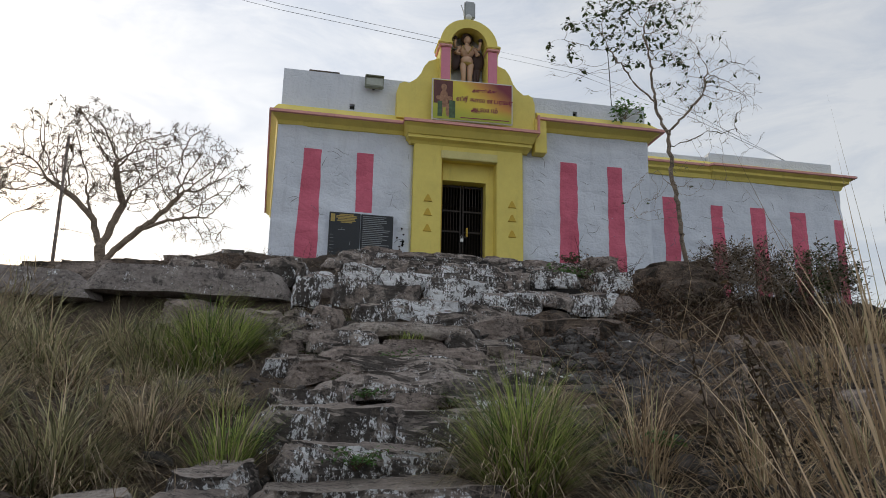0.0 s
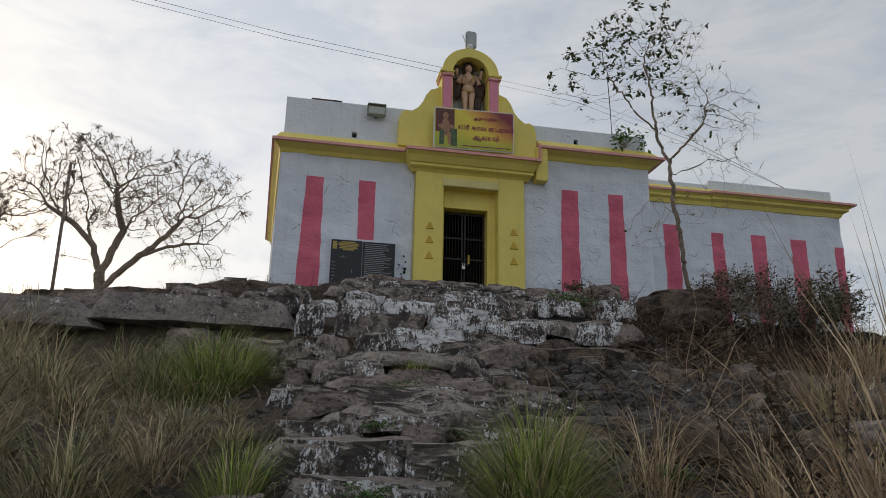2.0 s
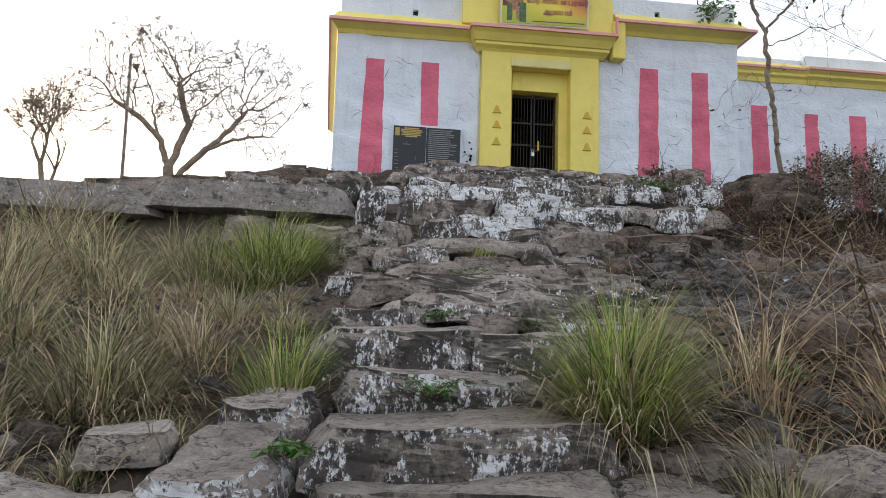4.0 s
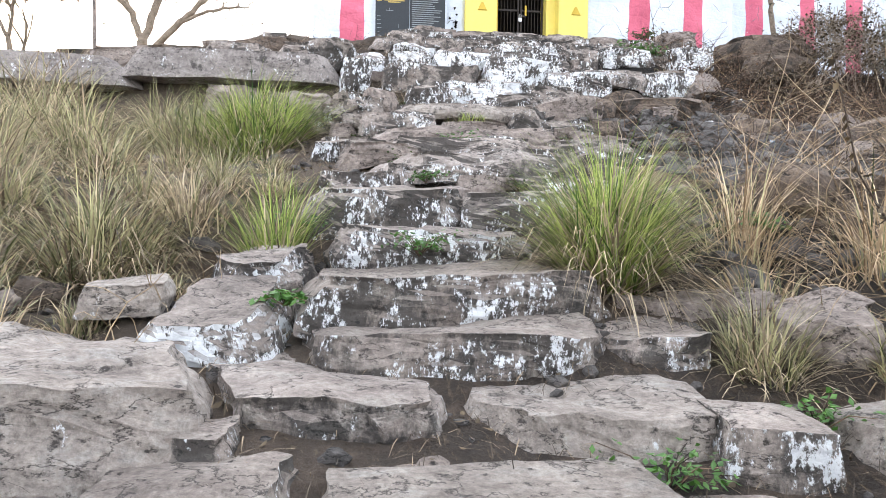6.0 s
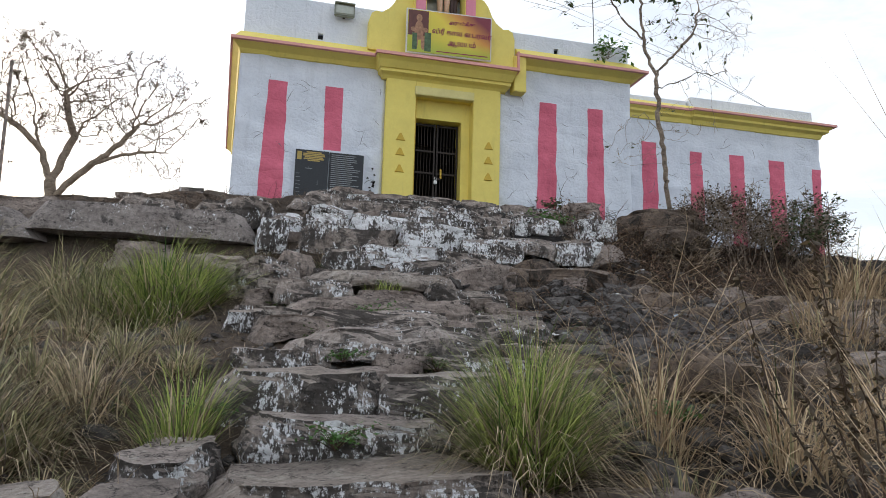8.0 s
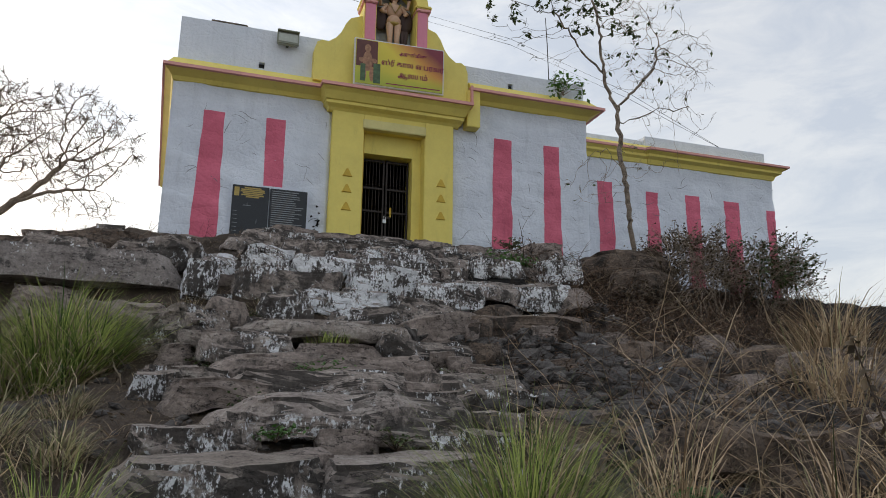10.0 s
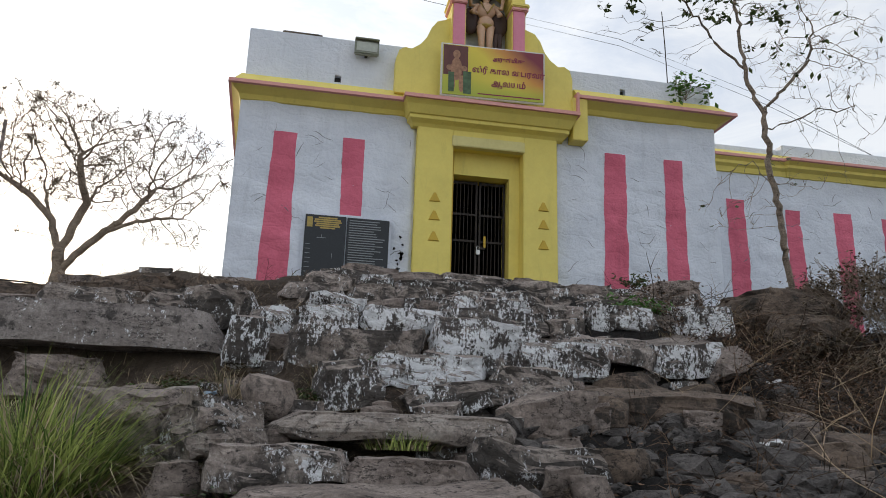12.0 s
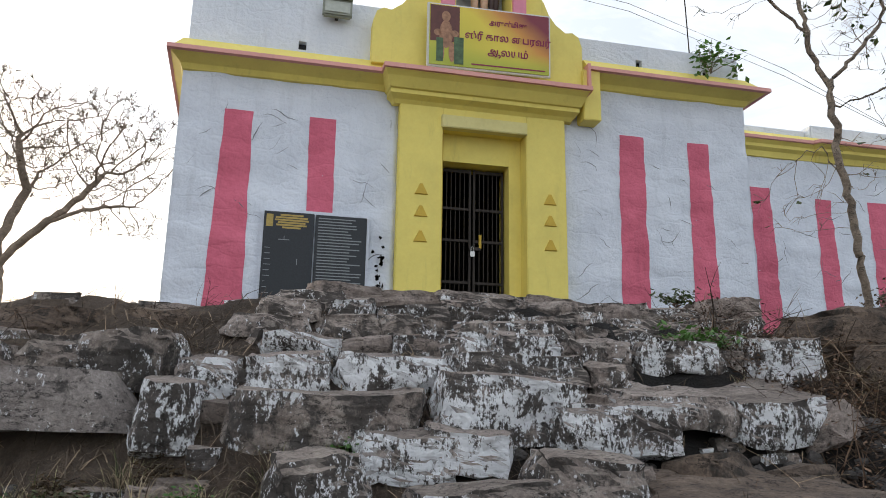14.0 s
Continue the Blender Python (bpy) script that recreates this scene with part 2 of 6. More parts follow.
STEEL = simple("steel", (0.55, 0.55, 0.53), 0.35, 0.9, 30, 0.2)
GRANITE_BLACK = simple("polished_black_granite", (0.022, 0.027, 0.034), 0.55, 0, 60, 0.5)
GOLD = simple("gold_lettering", (0.50, 0.36, 0.09), 0.5, 0, 40, 0.3)
PALE_INK = simple("engraved_lettering", (0.30, 0.32, 0.33), 0.7, 0, 40, 0.3)
WHITE = simple("white_plastic", (0.75, 0.75, 0.74), 0.5, 0, 20, 0.15)
BLACK = simple("matt_black", (0.02, 0.02, 0.02), 0.6, 0, 20, 0.3)
DARK_ROOM = simple("shaded_interior", (0.02, 0.018, 0.016), 0.9, 0, 4, 0.4)
FLESH = simple("painted_stucco", (0.66, 0.43, 0.29), 0.6, 0, 9, 0.2)
HAIR = simple("dark_stucco", (0.07, 0.04, 0.035), 0.7, 0, 9, 0.3)
NICHE = plain_paint("niche_grey", (0.45, 0.47, 0.50), 0.8, 0.3)
PAPER = simple("paper_litter", (0.72, 0.73, 0.74), 0.7, 0, 15, 0.15)
PAPER_BLUE = simple("blue_litter", (0.35, 0.47, 0.6), 0.6, 0, 15, 0.2)
GREEN_GLASS = simple("green_bottle", (0.03, 0.20, 0.12), 0.15, 0, 10, 0.2)


def earth_material():
    m, t, b = material("dry_earth", 0.95)
    big = noise_node(t, 0.55, 6, 0.65, world_space=True)
    mid = noise_node(t, 4.5, 6, 0.7, world_space=True)
    fine = noise_node(t, 38, 6, 0.75, world_space=True)
    straw = noise_node(t, 9, 6, 0.8, (5, 1, 1), world_space=True)
    col = ramp_node(t, mid, [(0.32, (0.016, 0.012, 0.009)), (0.5, (0.045, 0.032, 0.023)), (0.70, (0.17, 0.12, 0.085))])
    col = mix_node(t, math_node(t, "MULTIPLY", step_node(t, big, 0.4, 0.65), 0.5), col, (0.10, 0.07, 0.05))
    col = mix_node(t, math_node(t, "MULTIPLY", step_node(t, straw, 0.55, 0.72), 0.6), col, (0.30, 0.22, 0.13))
    # earth far darker on the stony bank, paler on the other side of the steps
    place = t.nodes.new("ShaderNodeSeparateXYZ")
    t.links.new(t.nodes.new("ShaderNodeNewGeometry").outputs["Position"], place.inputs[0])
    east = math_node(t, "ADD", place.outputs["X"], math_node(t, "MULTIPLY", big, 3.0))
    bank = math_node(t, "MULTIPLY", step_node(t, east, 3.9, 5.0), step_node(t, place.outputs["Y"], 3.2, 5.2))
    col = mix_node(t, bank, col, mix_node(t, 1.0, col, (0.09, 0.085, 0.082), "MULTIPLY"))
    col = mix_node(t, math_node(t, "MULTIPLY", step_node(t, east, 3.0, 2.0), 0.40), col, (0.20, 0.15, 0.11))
    t.links.new(mix_node(t, 0.5, col, fine, "OVERLAY"), b.inputs["Base Color"])
    bump_node(t, b, math_node(t, "ADD", math_node(t, "MULTIPLY", mid, 1.5), fine), 1.0, 0.06)
    return m


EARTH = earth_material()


# ---- building blocks ----
def part(name, bm, mat, parent=None, label="", smooth=False):
    me = bpy.data.meshes.new(name)
    bm.to_mesh(me)
    bm.free()
    for mm in (mat if isinstance(mat, (list, tuple)) else [mat]):
        me.materials.append(mm)
    if smooth:
        me.shade_smooth()
    ob = new(name, me)
    if parent:
        ob.parent = parent
    if label:
        ob["label"] = label
    return ob


def thing(name, label, category, at=(0, 0, 0), turn=0.0, kind="", group=""):
    e = new(name)
    e.empty_display_size = 0.2
    e.matrix_world = pose(*at, 0, 0, turn)
    bpy.context.view_layer.update()
    return tagged(e, label, category, group, kind)


def add_box(bm, x0, x1, y0, y1, z0, z1, bevel=0.0):
    m = Matrix.LocRotScale(((x0 + x1) / 2, (y0 + y1) / 2, (z0 + z1) / 2), None, (x1 - x0, y1 - y0, z1 - z0))
    vs = bmesh.ops.create_cube(bm, size=1.0, matrix=m)["verts"]
    if bevel:
        es = list({e for v in vs for e in v.link_edges})
        bmesh.ops.bevel(bm, geom=es, offset=bevel, segments=2, affect="EDGES")
    return bm


def box(x0, x1, y0, y1, z0, z1, bevel=0.0):
    return add_box(bmesh.new(), x0, x1, y0, y1, z0, z1, bevel)


def tube(bm, pts, radii, sides=6, cap=True):
    """A tapered tube through points."""
    rings = []
    for i, p in enumerate(pts):
        p = Vector(p)
        a, c = Vector(pts[max(i - 1, 0)]), Vector(pts[min(i + 1, len(pts) - 1)])
        d = (c - a).normalized() if (c - a).length > 1e-6 else Vector((0, 0, 1))
        u = d.orthogonal().normalized()
        w = d.cross(u)
        rings.append([bm.verts.new(p + radii[i] * (math.cos(2 * math.pi * k / sides) * u + math.sin(2 * math.pi * k / sides) * w)) for k in range(sides)])
    for r0, r1 in zip(rings, rings[1:]):
        # line the rings up so that the tube does not twist
        off = min(range(sides), key=lambda s: (r0[0].co - r1[s].co).length)
        for k in range(sides):
            bm.faces.new((r0[k], r0[(k + 1) % sides], r1[(k + 1 + off) % sides], r1[(k + off) % sides]))
    if cap:
        bm.faces.new(rings[0][::-1])
        bm.faces.new(rings[-1])
    return bm


def prism(bm, outline, y0, y1):
    """An outline in x and z, in order, extruded from y0 (front) to y1."""
    f = [bm.verts.new((x, y0, z)) for x, z in outline]
    k = [bm.verts.new((x, y1, z)) for x, z in outline]
    bm.faces.new(f)
    bm.faces.new(k[::-1])
    n = len(outline)
    for i in range(n):
        bm.faces.new((f[i], k[i], k[(i + 1) % n], f[(i + 1) % n]))
    bmesh.ops.recalc_face_normals(bm, faces=bm.faces)
    return bm


def sweep(bm, profile, path, closed_ends=True):
    """A moulding: a profile of (out, z) carried along a path of (x, y, outward x, outward y)."""
    rows = [[bm.verts.new((x + ox * o, y + oy * o, z)) for o, z in profile] for x, y, ox, oy in path]
    for a, c in zip(rows, rows[1:]):
        for i in range(len(profile) - 1):
            bm.faces.new((a[i], a[i + 1], c[i + 1], c[i]))
        bm.faces.new((a[-1], a[0], c[0], c[-1]))
    if closed_ends:
        bm.faces.new(rows[0])
        bm.faces.new(rows[-1][::-1])
    bmesh.ops.recalc_face_normals(bm, faces=bm.faces)
    return bm


# ---- ground ----
PROFILE_Y = (-60, -3, 0, 2, 3, 3.5, 4.3, 5.0, 5.45, 6.4, 7.2, 8.5, 9.6, 10.4, 11.2, 12.6, 15.4, 26, 45, 140, 900)
PROFILE_Z = (-14, -1.35, -0.58, 0.0, 0.27, 0.36, 0.66, 0.86, 1.06, 1.42, 1.64, 2.03, 2.4, 2.66, 3.2, 4.08, 4.3, 4.3, 0, -30, -60)


def smooth_step(v, lo, hi):
    k = min(max((v - lo) / (hi - lo), 0), 1)
    return k * k * (3 - 2 * k)


def ground_z(x, y):
    z = float(np.interp(y, PROFILE_Y, PROFILE_Z))
    left = smooth_step(-x, 0.4, 3.5)
    right = smooth_step(x, 6.0, 9.0)
    z -= left * 0.45 * smooth_step(y, 9.5, 11.5)
    z -= smooth_step(-x, -0.75, 0.1) * 0.26 * smooth_step(y, 6.0, 8.0) * (1 - smooth_step(y, 10.2, 11.2))
    z -= 0.14 * smooth_step(-x, -0.2, 0.8) * smooth_step(y, 11.6, 12.3)
    z += left * 0.12 * smooth_step(y, 3.5, 5.0) * (1 - smooth_step(y, 6, 8))
    z -= right * 0.25 * smooth_step(y, 9.5, 12)
    z += smooth_step(x, 2.4, 4.0) * 0.12 * smooth_step(y, 3.5, 6) * (1 - smooth_step(y, 9.0, 10.4))
    z -= 0.02 * max(0.0, abs(x - 3) - 14) ** 1.35
    z += smooth_step(x, 0.9, 1.5) * (1 - smooth_step(x, 5.9, 6.9)) * float(np.interp(y, (9.8, 10.2, 10.5, 11.3, 11.8, 12.6, 13.4), (0, 0.10, 0.22, 0.26, 0.20, 0.08, 0)))
    near = 1 - smooth_step(abs(y - 7), 12, 30)
    side = 1 - 0.75 * (1 - smooth_step(abs(x - 1.7), 0.7, 1.3)) * (1 - smooth_step(y, 10.3, 10.8))
    z += near * side * (0.16 * noise.noise((x * 0.7, y * 0.7, 3.1)) + 0.09 * noise.noise((x * 2.3, y * 2.3, 7.7)) + 0.045 * noise.noise((x * 6.5, y * 6.5, 1.2)))
    return z


def axis(lo, hi, fine, far):
    a = list(np.arange(lo, hi + 1e-6, fine))
    step, v = fine, hi
    while v < far:
        step *= 1.35
        v += step
        a.append(v)
    step, v = fine, lo
    while v > -far:
        step *= 1.35
        v -= step
        a.insert(0, v)
    return a


def build_ground():
    xs, ys = axis(-6.5, 14.0, 0.085, 900), axis(-2.0, 15.4, 0.085, 900)
    verts = [(x, y, ground_z(x, y)) for y in ys for x in xs]
    w = len(xs)
    faces = [(j * w + i, j * w + i + 1, (j + 1) * w + i + 1, (j + 1) * w + i) for j in range(len(ys) - 1) for i in range(w - 1)]
    me = bpy.data.meshes.new("ground")
    me.from_pydata(verts, [], faces)
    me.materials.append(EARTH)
    me.shade_smooth()
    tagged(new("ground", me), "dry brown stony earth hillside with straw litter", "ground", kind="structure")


build_ground()

# ---- temple ----
WALL_Y, PORCH_Y, FLOOR = 15.48, 15.35, 4.35


def wall_bulge(x, z):
    """The uneven face of plastered rubble, laid in rough courses."""
    c = 0.022 * noise.noise((x * 0.9, z * 0.9, 11.0)) + 0.030 * noise.noise((x * 2.2, z * 3.6, 4.0))
    return c + 0.014 * noise.noise((x * 6.0, z * 9.0, 8.0))


def wall_face(x0, x1, z0, z1, y, offset=0.0, thick=0.4, step=0.07, lean=None):
    """A wall whose front face is uneven; lean(z) shifts both ends, for ragged painted bands."""
    bm = bmesh.new()
    nx, nz = max(2, int((x1 - x0) / step)), max(2, int((z1 - z0) / step))
    grid = []
    for j in range(nz + 1):
        z = z0 + (z1 - z0) * j / nz
        a, c = (x0, x1) if lean is None else lean(z)
        row = []
        for i in range(nx + 1):
            x = a + (c - a) * i / nx
            row.append(bm.verts.new((x, y - wall_bulge(x, z) - offset, z)))
        grid.append(row)
    for j in range(nz):
        for i in range(nx):
            bm.faces.new((grid[j][i], grid[j][i + 1], grid[j + 1][i + 1], grid[j + 1][i]))
    if thick:
        ring = grid[0] + [r[-1] for r in grid[1:]] + grid[-1][-2::-1] + [r[0] for r in grid[-2:0:-1]]
        back = [bm.verts.new((v.co.x, y + thick, v.co.z)) for v in ring]
        n = len(ring)
        for i in range(n):
            bm.faces.new((ring[(i + 1) % n], ring[i], back[i], back[(i + 1) % n]))
        bm.faces.new(back[::-1])
    return bm


def stripe(parent, x0, x1, z1, x2, x3, z0, y, seed):
    def lean(z):
        k = (z1 - z) / (z1 - z0)
        w = 0.018 * noise.noise((seed, z * 2.4, 0)) + 0.008 * noise.noise((seed, z * 9, 3))
        v = 0.018 * noise.noise((seed + 5, z * 2.4, 0)) + 0.008 * noise.noise((seed + 5, z * 9, 3))
        return x0 + (x2 - x0) * k + w, x1 + (x3 - x1) * k + v
    part("painted_stripe", wall_face(x0, x1, z0, z1, y, 0.005, 0, 0.05, lean), STRIPE, parent, "pink painted stripe", True)


temple = thing("temple", "whitewashed stone temple with yellow porch and pink stripes", "temple", (0, 0, 0), kind="structure")
part("front_wall", wall_face(0.23, 3.2, 3.8, 7.95, WALL_Y), LIMEWASH, temple, "whitewashed rubble wall", True)
part("front_wall", wall_face(5.69, 8.83, 3.8, 8.25, WALL_Y), LIMEWASH, temple, "whitewashed rubble wall", True)


def quad_wall(points, z0, z1):
    bm = bmesh.new()
    lo = [bm.verts.new((x, y, z0)) for x, y in points]
    hi = [bm.verts.new((x, y, z1)) for x, y in points]
    n = len(points)
    for i in range(n):
        bm.faces.new((lo[i], lo[(i + 1) % n], hi[(i + 1) % n], hi[i]))
    bm.faces.new(hi)
    bm.faces.new(lo[::-1])
    bmesh.ops.recalc_face_normals(bm, faces=bm.faces)
    return bm


part("side_wall", quad_wall([(0.233, 15.90), (0.60, 15.90), (0.25, 22.8), (-0.12, 22.8)], 3.8, 7.95), LIMEWASH, temple)
part("side_stripe", quad_wall([(0.205, 16.3), (0.222, 16.3), (0.205, 16.7), (0.187, 16.7)], 3.8, 7.2), STRIPE, temple)
part("side_wall", quad_wall([(8.45, 15.90), (8.83, 15.90), (8.83, 22.8), (8.45, 22.8)], 3.8, 8.25), LIMEWASH, temple)
part("back_wall", box(-0.12, 8.83, 22.8, 23.1, 3.8, 8.3), LIMEWASH, temple)
part("roof_slab", box(0.25, 8.8, 15.9, 22.8, 7.96, 8.15), PARAPET, temple)

# cornices: bottom flush with the wall, then stepping out to a pink drip edge
LEFT_CORNICE = [(0.0, 7.70), (0.03, 7.71), (0.07, 7.78), (0.20, 7.84), (0.27, 7.87), (0.27, 7.90), (0.05, 8.15), (-0.10, 8.17), (-0.10, 7.70)]


def cornice(profile, path, mat, name, parent=temple):
    return part(name, sweep(bmesh.new(), profile, path), mat, parent)


left_path = [(-0.12, 22.8, -0.62, 0), (0.235, 15.478, -0.62, -1), (3.0, 15.478, 0, -1)]
cornice(LEFT_CORNICE, left_path, YELLOW, "cornice")
cornice([(0.25, 7.862), (0.32, 7.865), (0.315, 7.925), (0.22, 7.96)], left_path, PINK_TRIM, "pink_edging")
RIGHT_CORNICE = [(o, z + 0.44) for o, z in LEFT_CORNICE]
RIGHT_CORNICE[0] = (0.0, 8.13)
right_path = [(6.05, 15.478, 0, -1), (8.83, 15.478, 1, -1), (8.84, 19.5, 1, 0)]
cornice(RIGHT_CORNICE, right_path, YELLOW, "cornice")
cornice([(0.25, 8.302), (0.32, 8.305), (0.315, 8.365), (0.22, 8.40)], right_path, PINK_TRIM, "pink_edging")

# porch
part("pier", box(3.2, 3.83, PORCH_Y, 15.9, 3.9, 7.55, 0.012), YELLOW, temple, "yellow painted porch pier")
part("pier", box(5.08, 5.69, PORCH_Y, 15.9, 3.9, 7.55, 0.012), YELLOW, temple, "yellow painted porch pier")
part("head_panel", box(3.831, 5.079, PORCH_Y + 0.002, 15.9, 7.22, 7.55, 0.004), YELLOW, temple)
part("lintel_band", box(3.80, 5.09, PORCH_Y - 0.045, PORCH_Y + 0.1, 7.20, 7.39, 0.012), YELLOW_PALE, temple, "pale yellow lintel band")
part("door_reveal", box(3.831, 3.90, 15.62, 16.1, 4.3, 7.219), OCHRE, temple)
part("door_reveal", box(4.90, 5.079, 15.62, 16.1, 4.3, 7.219), YELLOW, temple)
part("door_head", box(3.901, 4.899, 15.622, 16.1, 6.80, 7.219), YELLOW, temple)
part("threshold", box(3.2, 5.69, 15.1, 15.9, 4.1, 4.42, 0.02), ROCK_PALE, temple, "worn stone threshold")
CENTRE_CORNICE = [(0.0, 7.50), (0.05, 7.55), (0.16, 7.60), (0.16, 7.66), (0.20, 7.67), (0.30, 7.80), (0.38, 7.86), (0.38, 7.90), (0.05, 8.10), (-0.12, 8.12), (-0.12, 7.50)]
centre_path = [(3.10, 15.47, -0.5, 0), (3.12, 15.352, -0.5, -0.9), (5.80, 15.352, 0.45, -0.9), (5.82, 15.47, 0.45, 0)]
cornice(CENTRE_CORNICE, centre_path, YELLOW, "porch_cornice")
cornice([(0.36, 7.862), (0.43, 7.865), (0.425, 7.93), (0.33, 7.965)], centre_path, PINK_TRIM, "pink_edging")
part("cornice_return", box(5.94, 6.22, 15.20, 15.476, 7.50, 8.31, 0.012), YELLOW, temple)
part("pink_edging", box(6.00, 6.05, 15.14, 15.30, 7.93, 8.39, 0.006), PINK_TRIM, temple)

# parapet with waterspout holes
def parapet(x0, x1, z0, z1, holes):
    """A low wall with square holes cut right through it."""
    bm = bmesh.new()
    cuts = sorted(holes)
    last = x0
    for hx, hz in cuts:
        add_box(bm, last, hx, 15.50, 15.78, z0, z1)
        add_box(bm, hx, hx + 0.11, 15.50, 15.78, z0, hz)
        add_box(bm, hx, hx + 0.11, 15.50, 15.78, hz + 0.13, z1)
        last = hx + 0.11
    add_box(bm, last, x1, 15.50, 15.78, z0, z1)
    return bm


part("parapet", parapet(0.26, 3.6, 8.0, 9.05, [(1.74, 8.22)]), PARAPET, temple, "whitewashed parapet")
part("parapet", parapet(5.2, 8.80, 8.1, 9.00, [(6.98, 8.62), (8.16, 8.60)]), PARAPET, temple, "whitewashed parapet")
part("parapet", quad_wall([(0.26, 15.78), (0.55, 15.78), (0.2, 22.8), (-0.1, 22.8)], 8.0, 9.05), PARAPET, temple)
part("roof_beam", box(0.8, 1.48, 15.55, 15.75, 9.055, 9.12, 0.01), ROCK_BROWN, temple)
# black blocks set in the cut holes, in place of the shade inside
for hx, hz in ((1.74, 8.22), (6.98, 8.62), (8.16, 8.60)):
    part("hole_shade_fill", box(hx + 0.002, hx + 0.108, 15.60, 15.775, hz + 0.002, hz + 0.128), BLACK, temple, "black fill for the shade in the drain hole")

# attic gable with scrolled shoulders and an arched niche
CX = 4.36
half = [(1.60, 8.05), (1.60, 8.70), (1.55, 8.86), (1.45, 8.92), (1.34, 8.90), (1.18, 9.02), (1.08, 9.16), (1.00, 9.36), (0.90, 9.50), (0.74, 9.56), (0.67, 9.60)]
for s in (-1, 1):
    part("gable", prism(bmesh.new(), [(CX + s * o, z) for o, z in half] + [(CX + s * 0.45, 9.60), (CX + s * 0.45, 8.05)], 15.26, 15.70), YELLOW, temple, "yellow gable with scrolled shoulder")
part("gable_base", box(CX - 0.449, CX + 0.449, 15.262, 15.70, 8.05, 8.85), YELLOW, temple)


def arch_block(r_out, r_in, z0, zc, y0, y1, n=20):
    """A round-headed frame: two legs and an arch, open inside."""
    bm = bmesh.new()
    pts = [(r_out, z0, r_in, z0)]
    for i in range(n + 1):
        a = math.pi * i / n
        pts.append((r_out * math.cos(a), zc + r_out * math.sin(a) * 0.95, r_in * math.cos(a), zc + r_in * math.sin(a)))
    pts.append((-r_out, z0, -r_in, z0))
    rows = [[bm.verts.new((CX + ox, y0, oz)), bm.verts.new((CX + ix, y0, iz)), bm.verts.new((CX + ix, y1, iz)), bm.verts.new((CX + ox, y1, oz))] for ox, oz, ix, iz in pts]
    for a, c in zip(rows, rows[1:]):
        for i in range(4):
            bm.faces.new((a[i], a[(i + 1) % 4], c[(i + 1) % 4], c[i]))
    bm.faces.new(rows[0])
    bm.faces.new(rows[-1][::-1])
    bmesh.ops.recalc_face_normals(bm, faces=bm.faces)
    return bm


part("niche_arch", arch_block(0.67, 0.42, 8.9, 9.95, 15.10, 15.62), YELLOW, temple, "yellow arched niche frame")
part("niche_back", box(CX - 0.5, CX + 0.5, 15.56, 15.66, 8.9, 10.45), NICHE, temple)
part("niche_sill", box(CX - 0.66, CX + 0.66, 15.05, 15.6, 8.84, 8.99, 0.015), YELLOW_PALE, temple)
for s in (-1, 1):
    part("niche_pilaster", box(CX + s * 0.545 - 0.105, CX + s * 0.545 + 0.105, 15.065, 15.12, 8.99, 9.80, 0.008), PINK, temple, "pink niche pilaster")
    part("capital", box(CX + s * 0.56 - 0.15, CX + s * 0.56 + 0.15, 15.03, 15.60, 9.80, 9.87, 0.015), PINK_TRIM, temple)
    part("capital", box(CX + s * 0.56 - 0.17, CX + s * 0.56 + 0.17, 15.02, 15.61, 9.875, 9.95, 0.02), YELLOW, temple)

# triangular lamp niches on the piers
def lamp_niche(x, z):
    """A small triangular bracket with a sloping top, standing proud of the pier."""
    bm = bmesh.new()
    pts = [(-0.10, 0), (0.10, 0), (0.018, 0.17), (-0.018, 0.17)]
    a = [bm.verts.new((x + px, PORCH_Y + 0.004, z + pz)) for px, pz in pts]
    c = [bm.verts.new((x + px * 0.86, PORCH_Y - 0.022, z + 0.012 + pz * 0.85)) for px, pz in pts]
    for i in range(4):
        bm.faces.new((a[i], a[(i + 1) % 4], c[(i + 1) % 4], c[i]))
    bm.faces.new(c)
    bmesh.ops.recalc_face_normals(bm, faces=bm.faces)
    part("lamp_bracket", bm, OCHRE, temple, "small triangular lamp bracket")


for z in (6.17, 5.85, 5.49):
    lamp_niche(3.535, z)
    lamp_niche(5.435, z)

for args in ((0.82, 1.19, 7.20, 0.72, 1.24, 3.9, 1.0), (1.955, 2.32, 7.20, 2.02, 2.36, 3.9, 2.0), (6.63, 7.03, 7.43, 6.55, 7.03, 3.9, 3.0), (7.79, 8.14, 7.42, 7.73, 8.20, 3.9, 4.0)):
    stripe(temple, *args[:6], WALL_Y, args[6])

# wing, set back from the main front
WING_Y = 17.0
part("wing_wall", wall_face(8.832, 15.2, 3.6, 8.1, WING_Y), LIMEWASH, temple, "whitewashed rubble wall of the wing", True)
part("wing_wall", box(14.8, 15.2, 17.401, 22, 3.6, 8.1), LIMEWASH, temple)
part("wing_roof", box(8.85, 15.1, 17.3, 22, 8.05, 8.3), PARAPET, temple)
WING_CORNICE = [(0.0, 7.97), (0.03, 7.98), (0.07, 8.08), (0.17, 8.13), (0.17, 8.19), (0.26, 8.26), (0.26, 8.30), (0.0, 8.47), (-0.1, 8.47), (-0.1, 7.97)]
WING_EDGE = [(0.24, 8.25), (0.30, 8.255), (0.30, 8.31), (0.22, 8.34)]
near_path = [(8.84, 16.998, 0, -0.75), (11.40, 16.998, 0, -0.75)]
far_path = [(11.38, 17.0, -1, 0), (11.40, 16.997, -0.4, -1.15), (15.2, 16.997, 1.1, -1.15), (15.2, 22, 1.1, 0)]
